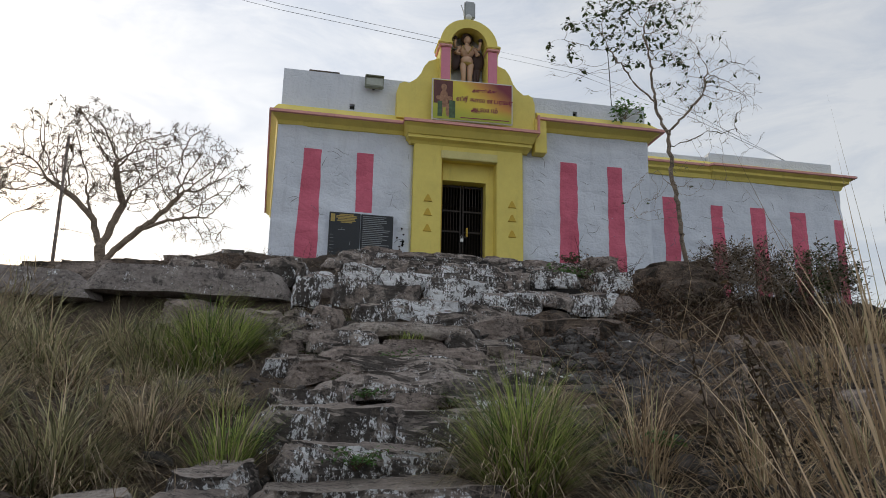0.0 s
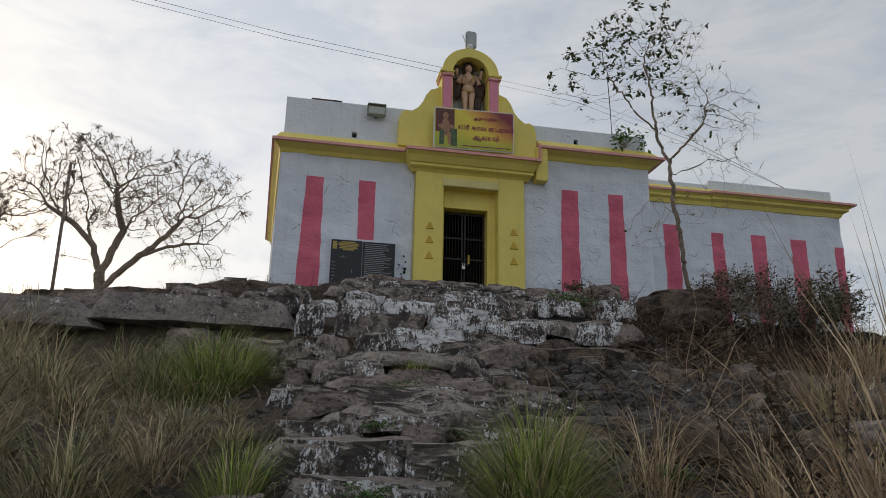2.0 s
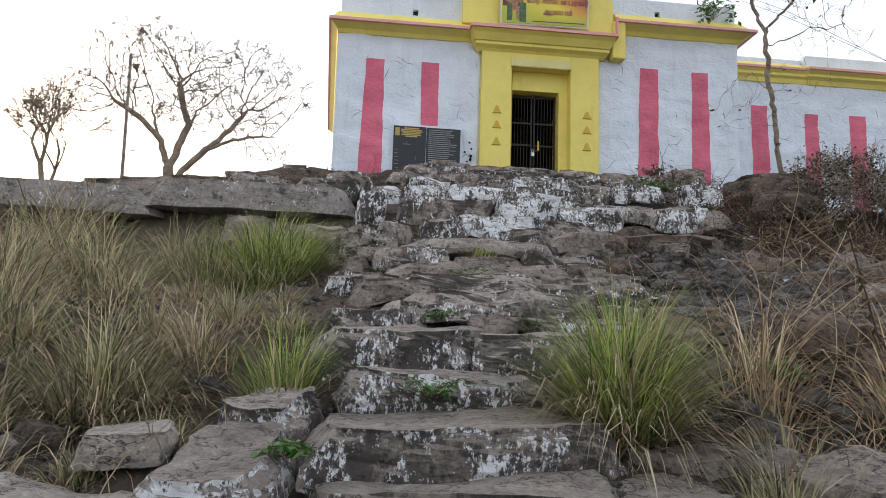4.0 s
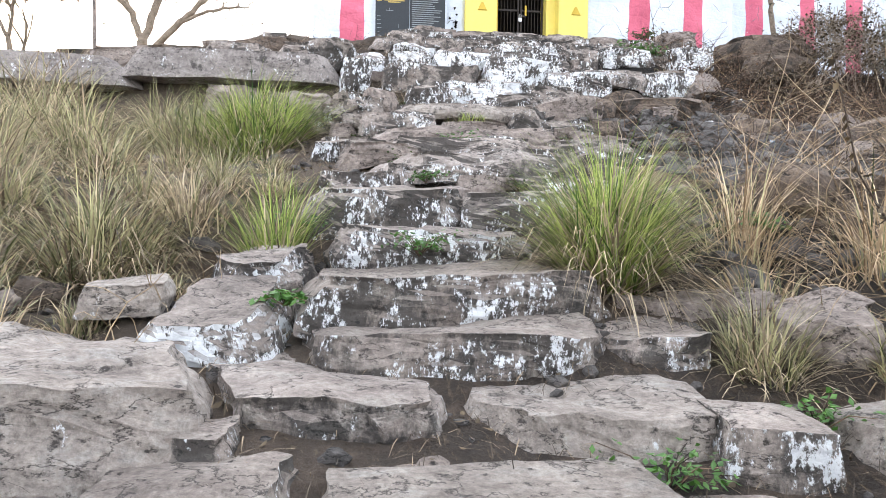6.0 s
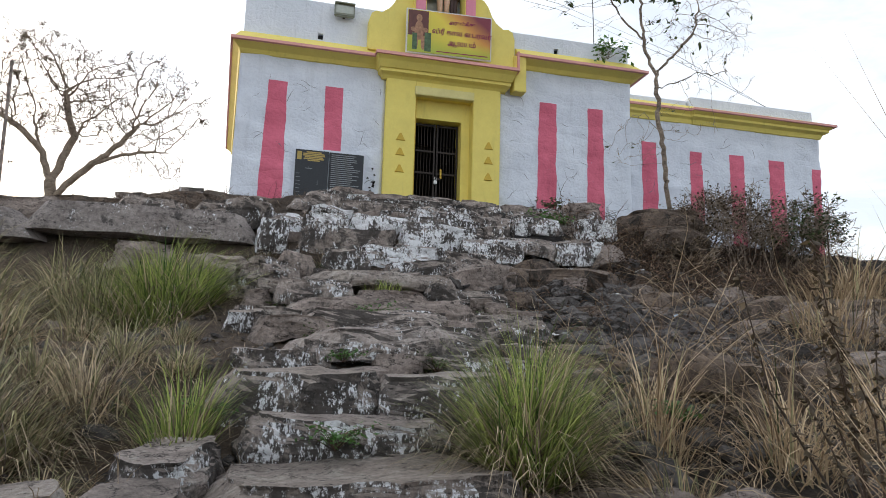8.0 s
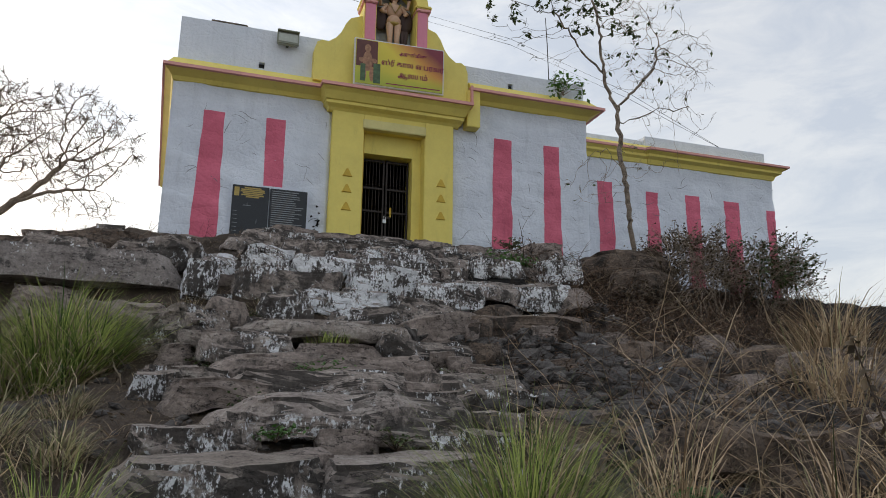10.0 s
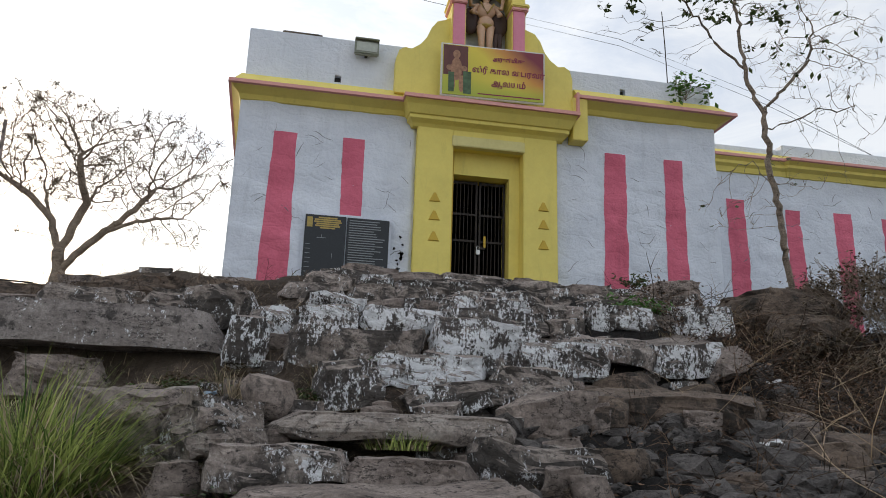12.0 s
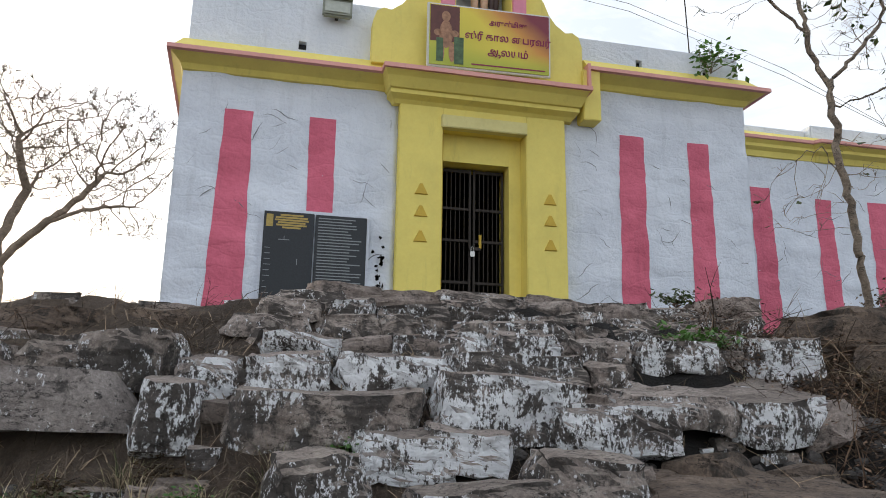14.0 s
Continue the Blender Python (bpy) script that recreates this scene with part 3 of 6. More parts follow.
for path in (near_path, far_path):
    cornice(WING_CORNICE, path, YELLOW, "wing_cornice")
    cornice(WING_EDGE, path, PINK_TRIM, "pink_edging")
part("wing_parapet", box(8.85, 11.35, 17.15, 17.4, 8.44, 8.66, 0.02), PARAPET, temple, "grey whitewashed parapet")
part("wing_parapet", box(11.36, 15.05, 17.0, 17.3, 8.44, 8.73, 0.02), PARAPET, temple, "grey whitewashed parapet")
for args in ((9.95, 10.35, 7.38, 9.97, 10.42, 5.0), (11.30, 11.64, 7.25, 11.30, 11.72, 6.0), (12.44, 12.86, 7.28, 12.48, 12.90, 7.0), (13.61, 14.08, 7.25, 13.63, 14.08, 8.0), (14.93, 15.19, 7.13, 14.88, 15.18, 9.0)):
    stripe(temple, *args[:5], 3.7, WING_Y, args[5])

# shrine room behind the door, its shade painted in as near-black walls
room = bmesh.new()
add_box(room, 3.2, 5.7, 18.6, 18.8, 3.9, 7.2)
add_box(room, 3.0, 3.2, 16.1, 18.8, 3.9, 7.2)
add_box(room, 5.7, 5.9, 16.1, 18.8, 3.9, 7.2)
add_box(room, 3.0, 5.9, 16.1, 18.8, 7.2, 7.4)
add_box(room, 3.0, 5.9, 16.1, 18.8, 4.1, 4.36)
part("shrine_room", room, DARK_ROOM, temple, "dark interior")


def grille_door():
    d = thing("grille_door", "closed double-leaf iron grille door with padlock", "door", (4.4, 15.86, 4.42), kind="structure")
    for s in (-1, 1):
        leaf = part("door_leaf", box(-0.02, 0.02, -0.02, 0.02, 0, 0.05), IRON, d)
        leaf.location = (s * 0.25, 0, 0)
        for nm, b in (("stile", (-0.235, -0.2, -0.018, 0.018, 0, 2.36)), ("stile", (0.2, 0.235, -0.018, 0.018, 0, 2.36)), ("rail", (-0.2, 0.2, -0.016, 0.016, 0.02, 0.07)), ("rail", (-0.2, 0.2, -0.016, 0.016, 0.62, 0.66)), ("rail", (-0.2, 0.2, -0.016, 0.016, 1.24, 1.28)), ("rail", (-0.2, 0.2, -0.016, 0.016, 1.72, 1.76)), ("rail", (-0.2, 0.2, -0.016, 0.016, 2.30, 2.35))):
            part(nm, box(*b, 0.004), IRON, leaf)
        for i in range(5):
            x = -0.135 + i * 0.0675
            part("bar", tube(bmesh.new(), [(x, 0, 0.06), (x, 0, 2.31)], [0.009, 0.009], 6), IRON, leaf)
    lock = bmesh.new()
    add_box(lock, -0.035, 0.035, -0.07, -0.04, 1.02, 1.10, 0.008)
    part("padlock_body", lock, STEEL, d, "steel padlock")
    part("padlock_shackle", tube(bmesh.new(), [(-0.022, -0.055, 1.09), (-0.022, -0.055, 1.15), (0, -0.055, 1.175), (0.022, -0.055, 1.15), (0.022, -0.055, 1.09)], [0.006] * 5, 6), STEEL, d)
    part("hasp", box(-0.05, 0.13, -0.04, -0.02, 1.12, 1.17, 0.004), IRON, d)
    part("hasp", box(0.10, 0.14, -0.045, -0.02, 1.15, 1.36, 0.006), OCHRE, d, "rust-coloured latch plate")


grille_door()


# ---- stones ----
def rock_mesh(w, d, h, seed, cuts=3, rough=0.07, roundness=0.25, flat_top=0.5, skew=0.0):
    """A rough block, its base at z = 0 and centred on x and y: chipped, split along its bed, never square."""
    rng = random.Random(seed)
    bm = bmesh.new()
    bmesh.ops.create_cube(bm, size=2.0)
    bmesh.ops.subdivide_edges(bm, edges=bm.edges[:], cuts=cuts, use_grid_fill=True)
    o = Vector((rng.uniform(0, 50), rng.uniform(0, 50), rng.uniform(0, 50)))
    ends = [rng.uniform(0.55, 1.0) for _ in range(4)]
    shear, wedge, taper = rng.uniform(-0.12, 0.12), rng.uniform(-0.16, 0.16), rng.uniform(0.04, 0.16)
    big = min(0.5 * (w + d) * 0.16, 0.12) * min(1.0, rough / 0.05)
    for v in bm.verts:
        c = v.co.copy()
        n = c.normalized() * 1.28
        k = roundness * (0.5 if c.z > 0.9 else 1.15)
        c = c.lerp(n, min(k, 0.9))
        s = Vector((c.x * w / 2 * (1 - taper * c.z), c.y * d / 2 * (1 - taper * 0.6 * c.z), c.z * h / 2))
        # corners knocked off at random
        corner = abs(v.co.x) * abs(v.co.y)
        q = ends[(v.co.x > 0) + 2 * (v.co.y > 0)]
        s.x *= 1 - (1 - q) * 0.35 * corner ** 2
        s.y *= 1 - (1 - q) * 0.35 * corner ** 2
        f = noise.noise_vector(s * 1.6 + o) * big + noise.noise_vector(s * 4.5 + o) * rough * 0.9 + noise.noise_vector(s * 12.0 + o) * rough * 0.45 + noise.noise_vector(s * 27.0 + o) * rough * (0.22 if cuts > 8 else 0.1)
        f.z *= 0.45 if v.co.z > 0.6 and flat_top else 0.8
        # ledges along the bed of the stone
        f.y -= 0.10 * rough * math.copysign(1, v.co.y) * round(2.5 * noise.noise(Vector((s.x * 0.8, 0, s.z * 9)) + o))
        s += f
        s.z += wedge * s.x * h / max(w, 0.3) + shear * s.y * h
        v.co = (s.x + skew * s.z, s.y, s.z + h / 2)
    bmesh.ops.recalc_face_normals(bm, faces=bm.faces)
    return bm


def slab(name, label, x0, x1, y, depth, top, h, mat, seed, turn=0.0, tilt=0.0, rough=0.055, cuts=13, roundness=0.22, parent=None, group=""):
    """A stone with its front foot at y and its top edge at that height."""
    bm = rock_mesh(x1 - x0, depth, h, seed, cuts, rough, roundness)
    ob = part(name, bm, mat, parent)
    ob.matrix_world = pose((x0 + x1) / 2, y + depth / 2, top - h, tilt, 0, turn)
    if not parent:
        tagged(ob, label, "stone", group)
    return ob


STEP = "rough-hewn granite step stone streaked with old limewash"
G1 = "hillside steps"
slab("step_stone", "pale worn granite tread at the foot of the steps", 0.90, 1.92, 2.50, 0.55, 0.31, 0.30, ROCK_PALE, 21, 3, 2, 0.03, group=G1)
slab("step_stone", STEP, 0.50, 1.36, 3.28, 0.75, 0.47, 0.30, ROCK_MARKED, 1, -3, 4, group=G1)
slab("step_stone", "grey granite step stone with a slanting top", 1.42, 2.34, 3.15, 0.75, 0.43, 0.33, ROCK_PALE, 2, 4, 5, group=G1)
slab("step_stone", STEP, 0.80, 2.10, 3.68, 0.72, 0.64, 0.28, ROCK_MARKED, 3, -1, 2, group=G1)
slab("step_stone", "short granite stone beside the steps, limewash splashed", 2.12, 2.53, 3.75, 0.55, 0.62, 0.32, ROCK_MARKED, 4, 5, 2, group=G1)
slab("step_stone", "broad granite step stone, its front end limewashed", 0.74, 2.18, 4.05, 0.98, 0.85, 0.30, ROCK_MARKED, 5, 6, 1, 0.05, group=G1)
slab("step_stone", "bare granite stone half sunk beside the steps", 2.25, 2.80, 4.2, 0.6, 0.76, 0.35, ROCK, 6, -8, 3, group=G1)
slab("step_stone", STEP, 0.86, 2.05, 4.88, 0.62, 1.04, 0.26, ROCK_LICHEN_SHADE, 7, 0, 1, group=G1)
slab("step_stone", "long lichen-blackened granite step with white drips", 0.70, 1.75, 5.35, 0.85, 1.31, 0.36, ROCK_LICHEN_SHADE, 8, 1, 2, 0.045, group=G1)
slab("step_stone", "long lichen-blackened granite step with white drips", 1.68, 2.85, 5.42, 0.85, 1.31, 0.34, ROCK_LICHEN_SHADE, 9, -2, 2, 0.045, group=G1)
slab("step_stone", STEP, 0.72, 1.35, 6.0, 0.6, 1.46, 0.26, ROCK_MARKED, 10, 4, 0, group=G1)
slab("step_stone", STEP, 1.25, 2.75, 6.15, 0.75, 1.66, 0.28, ROCK_MARKED, 11, 0, 1, group=G1)
slab("step_stone", STEP, 0.92, 1.62, 6.65, 0.7, 1.74, 0.24, ROCK, 12, 6, 1, group=G1)
slab("step_stone", STEP, 1.30, 2.62, 6.80, 0.75, 1.84, 0.22, ROCK_LICHEN_SHADE, 13, -3, 0, group=G1)
slab("step_stone", "limewash-streaked granite block at the end of a step", 2.62, 3.42, 6.75, 0.6, 1.86, 0.30, ROCK_MARKED, 14, -4, 1, group=G1)
slab("step_stone", STEP, 1.12, 2.85, 7.32, 0.8, 2.00, 0.24, ROCK, 15, 2, 1, group=G1)
slab("step_stone", STEP, 1.08, 1.86, 7.92, 0.6, 2.20, 0.24, ROCK_MARKED, 16, -3, 1, group=G1)
slab("step_stone", "black-stained block with white paint drips", 2.62, 3.50, 8.22, 0.55, 2.24, 0.30, ROCK_LICHEN_SHADE, 17, -3, 0, group=G1)
slab("step_stone", "long flat granite slab, its lip overhanging grass", 1.40, 3.05, 8.55, 0.85, 2.42, 0.17, ROCK_PALE, 18, -5, 2, 0.045, group=G1)
slab("step_stone", STEP, 1.86, 2.60, 8.0, 0.5, 2.14, 0.2, ROCK, 19, 4, 1, group=G1)
slab("step_stone", "dark pointed stone with old limewash specks", 1.72, 2.20, 9.78, 0.55, 2.88, 0.38, ROCK_LICHEN_SHADE, 20, 3, 1, group=G1)
slab("step_stone", STEP, 2.35, 3.30, 9.55, 0.55, 2.72, 0.26, ROCK_LICHEN_SHADE, 22, -4, 1, group=G1)
slab("step_stone", STEP, 0.72, 1.30, 7.2, 0.6, 1.86, 0.26, ROCK_MARKED, 23, 8, 1, group=G1)

BY = "stones beside the steps"
slab("side_stone", "slanting granite block, its front thickly limewashed", 0.27, 0.70, 3.72, 0.80, 0.74, 0.26, ROCK_WHITE, 31, -14, 11, 0.05, group=BY)
slab("side_stone", "pale flat stone lying on dry earth", -0.14, 0.19, 4.0, 0.35, 0.80, 0.14, ROCK_PALE, 32, 8, 3, 0.03, group=BY)
slab("side_stone", "small granite stone splashed with limewash", 0.36, 0.78, 4.5, 0.55, 0.93, 0.24, ROCK_MARKED, 33, -16, 10, 0.06, 11, 0.36, group=BY)
slab("side_stone", "squared granite block with white drips", 2.20, 2.56, 2.95, 0.42, 0.42, 0.36, ROCK_MARKED, 34, -8, 2, 0.03, group=BY)
slab("side_stone", "pale granite stone half covered by grass", 2.66, 3.10, 2.85, 0.5, 0.40, 0.34, ROCK_PALE, 35, 6, 2, 0.04, group=BY)
slab("side_stone", "broad cracked granite outcrop level with the earth", -0.70, 0.46, 2.95, 1.05, 0.60, 0.5, ROCK_PALE, 36, 12, 3, 0.07, 11, group=BY)
slab("side_stone", "grey granite boulder low in the earth", -0.30, 0.14, 2.1, 0.6, 0.30, 0.35, ROCK, 37, 20, 0, 0.06, group=BY)
slab("side_stone", "limewash-marked granite stone at the foot of the steps", 0.30, 0.78, 2.55, 0.55, 0.33, 0.28, ROCK_MARKED, 38, -10, 4, 0.05, group=BY)
slab("side_stone", "tall lichen-grey rock leaning in the bank", 4.10, 4.75, 5.25, 0.6, 1.42, 0.6, ROCK_BROWN, 39, 15, 6, 0.09, 11, 0.35, group=BY)
slab("side_stone", "grey rock sunk in the bank", 4.85, 5.5, 5.6, 0.6, 1.46, 0.5, ROCK_BROWN, 40, -12, 0, 0.09, 11, 0.3, group=BY)
slab("side_stone", "grey rock under dry grass", 2.95, 3.4, 3.8, 0.5, 0.72, 0.4, ROCK, 41, -22, 11, 0.08, group=BY)
slab("side_stone", "grey rock under dry grass", 2.75, 3.05, 4.1, 0.4, 0.76, 0.4, ROCK, 42, 12, 0, 0.07, group=BY)
slab("side_stone", "rounded boulder with a limewashed face", 3.20, 3.88, 9.66, 0.65, 2.90, 0.5, ROCK_MARKED, 43, -12, 0, 0.07, 11, 0.55, group=BY)
slab("side_stone", "dark split rock with a limewash patch", 0.78, 1.34, 8.45, 0.6, 2.42, 0.42, ROCK_MARKED, 44, 24, -10, 0.10, 11, 0.3, group=BY)
slab("side_stone", "dark slanting rock below the terrace", 0.05, 0.85, 8.7, 0.9, 2.52, 0.45, ROCK, 45, -18, 6, 0.10, 11, 0.3, group=BY)
slab("side_stone", "small round brown stone on the steps", 1.15, 1.5, 9.2, 0.35, 2.68, 0.28, ROCK, 46, 0, 0, 0.05, 4, 0.6, group=BY)
slab("side_stone", "flat rock bedded in the bank", 3.75, 5.25, 9.15, 1.0, 2.72, 0.34, ROCK_BROWN, 47, -20, 10, 0.07, 11, group=BY)
slab("side_stone", "brown boulder before the wing", 6.75, 8.3, 11.8, 1.0, 4.27, 0.5, ROCK_BROWN, 48, -12, 4, 0.08, 11, 0.65, group=BY)
slab("side_stone", "brown boulder before the wing", 6.95, 7.9, 11.2, 0.7, 3.82, 0.38, ROCK_BROWN, 49, 10, 2, 0.07, 11, 0.6, group=BY)
slab("side_stone", "grey rock on the terrace edge", 5.9, 6.55, 12.2, 0.6, 4.36, 0.35, ROCK, 50, -8, 0, 0.08, 11, 0.35, group=BY)

for x0, x1, y, dp, top, h, mat, sd, tn in ((0.22, 0.66, 2.45, 0.5, 0.30, 0.26, ROCK_PALE, 81, 9), (0.30, 0.62, 3.02, 0.35, 0.40, 0.2, ROCK_MARKED, 82, -14), (-0.62, -0.12, 2.0, 0.6, 0.33, 0.36, ROCK_PALE, 83, 16), (0.98, 1.34, 2.95, 0.3, 0.29, 0.14, ROCK, 84, 4), (1.92, 2.24, 2.62, 0.3, 0.24, 0.16, ROCK, 85, -8), (-0.1, 0.3, 1.95, 0.4, 0.16, 0.2, ROCK, 86, -12), (2.3, 2.6, 2.4, 0.3, 0.16, 0.16, ROCK_PALE, 87, 10)):
    slab("side_stone", "small granite stone bedded at the foot of the steps", x0, x1, y, dp, top, h, mat, sd, tn, 2, 0.045, 9, 0.3, group=BY)

rng = random.Random(404)
for k in range(26):
    x, y = rng.uniform(-1.3, 2.2), rng.uniform(8.9, 10.35)
    w = rng.uniform(0.16, 0.62)
    slab("side_stone", "loose granite stone lying below the terrace", x - w / 2, x + w / 2, y, w * rng.uniform(0.6, 1.0), ground_z(x, y) + rng.uniform(0.05, 0.13), 0.26, rng.choice((ROCK, ROCK_PALE, ROCK_MARKED, ROCK)), 500 + k, rng.uniform(-35, 35), rng.uniform(0, 9), 0.06, 7, 0.4, group=BY)
for k in range(22):
    x, y = rng.uniform(3.2, 6.2), rng.uniform(5.6, 9.0)
    w = rng.uniform(0.18, 0.6)
    slab("side_stone", "dark granite stone half sunk in the bank", x - w / 2, x + w / 2, y, w * rng.uniform(0.6, 1.0), ground_z(x, y) + rng.uniform(0.05, 0.14), 0.28, rng.choice((ROCK_BROWN, ROCK_BROWN, ROCK)), 600 + k, rng.uniform(-35, 35), rng.uniform(0, 9), 0.06, 7, 0.35, group=BY)

rng = random.Random(505)
for k in range(64):
    x, y = rng.uniform(0.75, 3.5), rng.uniform(5.6, 10.2)
    w = rng.uniform(0.12, 0.42)
    slab("wedge_stone", "small limewash-marked stone wedged between the steps", x - w / 2, x + w / 2, y, w * rng.uniform(0.5, 0.9), ground_z(x, y) + rng.uniform(0.08, 0.22), 0.26, rng.choice((ROCK, ROCK_MARKED, ROCK_LICHEN_SHADE, ROCK)), 700 + k, rng.uniform(-30, 30), rng.uniform(0, 9), 0.05, 6, 0.25, group="stones wedged in the steps")

LB = "terrace edge stones"
slab("kerb_beam", "long dressed dark stone beam along the terrace edge", -1.9, 0.80, 10.60, 0.85, 3.36, 0.38, ROCK_DRESSED, 61, -1.5, 0, 0.012, 11, 0.05, group=LB)
slab("kerb_beam", "long dressed dark stone beam along the terrace edge", -4.6, -1.88, 10.7, 0.85, 3.27, 0.38, ROCK_DRESSED, 62, 1, 0, 0.012, 11, 0.05, group=LB)
slab("edge_stone", "limewashed granite stone on the beam", -1.0, -0.10, 11.15, 0.6, 3.60, 0.28, ROCK_MARKED, 63, 2, 0, 0.04, group=LB)
slab("edge_stone", "low rounded stone with white paint on its end", 0.06, 0.98, 10.98, 0.75, 3.66, 0.42, ROCK_MARKED, 64, -4, 0, 0.07, 11, 0.4, group=LB)
slab("edge_stone", "dark rounded stone on the beam", -2.6, -1.0, 11.4, 0.6, 3.55, 0.32, ROCK, 65, 3, 0, 0.09, 11, 0.4, group=LB)
slab("edge_stone", "brown stone on the skyline", -0.9, 0.36, 12.1, 0.6, 3.93, 0.4, ROCK_BROWN, 66, 2, 0, 0.08, 11, 0.35, group=LB)
slab("edge_stone", "brown stone on the skyline", -2.1, -0.95, 12.2, 0.7, 3.82, 0.4, ROCK_BROWN, 67, -6, 0, 0.09, 11, 0.4, group=LB)
slab("edge_stone", "brown stone on the skyline", -3.3, -2.3, 12.0, 0.7, 3.62, 0.4, ROCK_BROWN, 68, 9, 0, 0.08, 11, 0.45, group=LB)
slab("edge_stone", "white upright stone beside the beam", 0.84, 1.20, 10.46, 0.45, 3.33, 0.46, ROCK_WHITE, 69, 14, 5, 0.05, 11, 0.25, group=LB)
slab("edge_stone", "broken dark stone beside the white one", 1.14, 1.50, 10.7, 0.4, 3.18, 0.35, ROCK, 70, -24, 8, 0.07, 4, 0.3, group=LB)
slab("edge_stone", "dark stone under the beam", -1.2, 0.0, 11.0, 0.4, 2.97, 0.3, ROCK, 71, 4, 0, 0.08, 11, 0.3, group=LB)
slab("edge_stone", "loose rock below the beam", -0.9, -0.1, 10.3, 0.6, 2.86, 0.35, ROCK, 72, 14, 0, 0.09, 11, 0.4, group=LB)

# ---- terrace steps of coursed rubble ----
terrace = thing("terrace_steps", "stepped terrace front of limewashed rubble courses", "steps", (3.2, 10.6, 2.7))


def course(x0, x1, y, top, h, depth, wide, mats, seed, wobble=0.03):
    """One course of rubble: stones of uneven width, height and set-back."""
    rng = random.Random(seed)
    x = x0
    while x < x1 - 0.05:
        w = min(rng.uniform(*wide), x1 - x)
        if x1 - x - w < 0.12:
            w = x1 - x
        hh = h * rng.uniform(0.75, 1.15)
        bm = rock_mesh(w * 1.02, depth, hh * 1.02, seed * 31 + int(x * 100), 9, 0.06, 0.26)
        ob = part("stone", bm, rng.choice(mats))
        ob.matrix_world = Matrix.Translation(-terrace.matrix_world.translation) @ pose(x + w / 2, y + depth / 2 + rng.uniform(-wobble, wobble), top - hh + rng.uniform(-0.02, 0.02), rng.uniform(-3, 5), rng.uniform(-4, 4), rng.uniform(-7, 7))
        ob.parent = terrace
        x += w + rng.uniform(0.0, 0.03)


W, M, S, R = ROCK_WHITE, ROCK_MARKED, ROCK_LICHEN_SHADE, ROCK


def terrace_stone(x0, x1, y, top, h, depth, mat, seed, turn=0.0, tilt=7.0, rough=0.065, roundness=0.11, cuts=12):
    """One large stone of the terrace front, its front foot at y."""
    ob = part("stone", rock_mesh(x1 - x0, depth, h, seed, cuts, rough, roundness), mat)
    ob.matrix_world = Matrix.Translation(-terrace.matrix_world.translation) @ pose((x0 + x1) / 2, y + depth / 2, top - h, tilt, 0, turn)
    ob.parent = terrace


# lowest stones, before the main course
terrace_stone(2.16, 2.80, 10.18, 3.01, 0.30, 0.42, W, 201, 4)
terrace_stone(2.66, 3.14, 10.18, 3.05, 0.28, 0.45, W, 202, -6, 4, 0.06)
terrace_stone(3.46, 4.42, 10.26, 3.24, 0.34, 0.55, W, 203, -5, 5, 0.06, 0.3)
# the main course: long limewashed blocks and the big flat slab
terrace_stone(1.38, 2.70, 10.46, 3.27, 0.42, 0.62, M, 204, 2, 6, 0.05, 0.09)
terrace_stone(2.66, 3.88, 10.44, 3.40, 0.45, 0.62, W, 205, -1, 6, 0.05, 0.09)
terrace_stone(4.00, 4.95, 10.46, 3.36, 0.27, 0.95, M, 206, 3, 12, 0.04, 0.16)
terrace_stone(4.90, 5.68, 10.40, 3.38, 0.33, 1.0, W, 207, -3, 12, 0.05, 0.09)
# second course
terrace_stone(1.04, 1.46, 10.88, 3.50, 0.34, 0.5, W, 208, -3)
terrace_stone(1.46, 2.04, 10.88, 3.53, 0.36, 0.5, W, 209, 3)
terrace_stone(2.10, 2.92, 10.88, 3.56, 0.32, 0.5, W, 210, -2)
terrace_stone(2.90, 4.02, 10.92, 3.59, 0.26, 0.55, S, 211, 1, 3, 0.04)
terrace_stone(4.00, 4.28, 10.86, 3.53, 0.22, 0.4, M, 212, 8)
# third course
terrace_stone(1.54, 2.20, 11.32, 3.74, 0.28, 0.5, W, 213, 3)
terrace_stone(2.18, 2.60, 11.36, 3.72, 0.26, 0.4, R, 214, -8)
terrace_stone(2.55, 3.36, 11.32, 3.79, 0.28, 0.5, W, 215, -2)
terrace_stone(3.33, 4.04, 11.34, 3.82, 0.30, 0.5, W, 216, 4)
terrace_stone(4.02, 4.58, 11.28, 3.79, 0.26, 0.5, M, 217, -5)
terrace_stone(4.58, 5.32, 11.14, 3.79, 0.30, 0.55, W, 218, 3, 4, 0.06, 0.3)
terrace_stone(5.30, 5.64, 11.3, 3.74, 0.24, 0.4, M, 219, -12)
terrace_stone(5.58, 6.12, 11.0, 3.82, 0.36, 0.55, W, 220, 5)
course(1.3, 5.9, 11.65, 3.90, 0.22, 0.5, (0.35, 0.9), [M, S, M, R], 10)
course(1.5, 6.3, 12.0, 4.08, 0.22, 0.5, (0.35, 0.8), [M, S, R, M], 11)
course(1.7, 6.2, 12.35, 4.24, 0.2, 0.5, (0.4, 0.9), [R, M, S], 12)
course(2.0, 5.6, 12.7, 4.36, 0.2, 0.6, (0.5, 1.0), [R, M, R], 13)


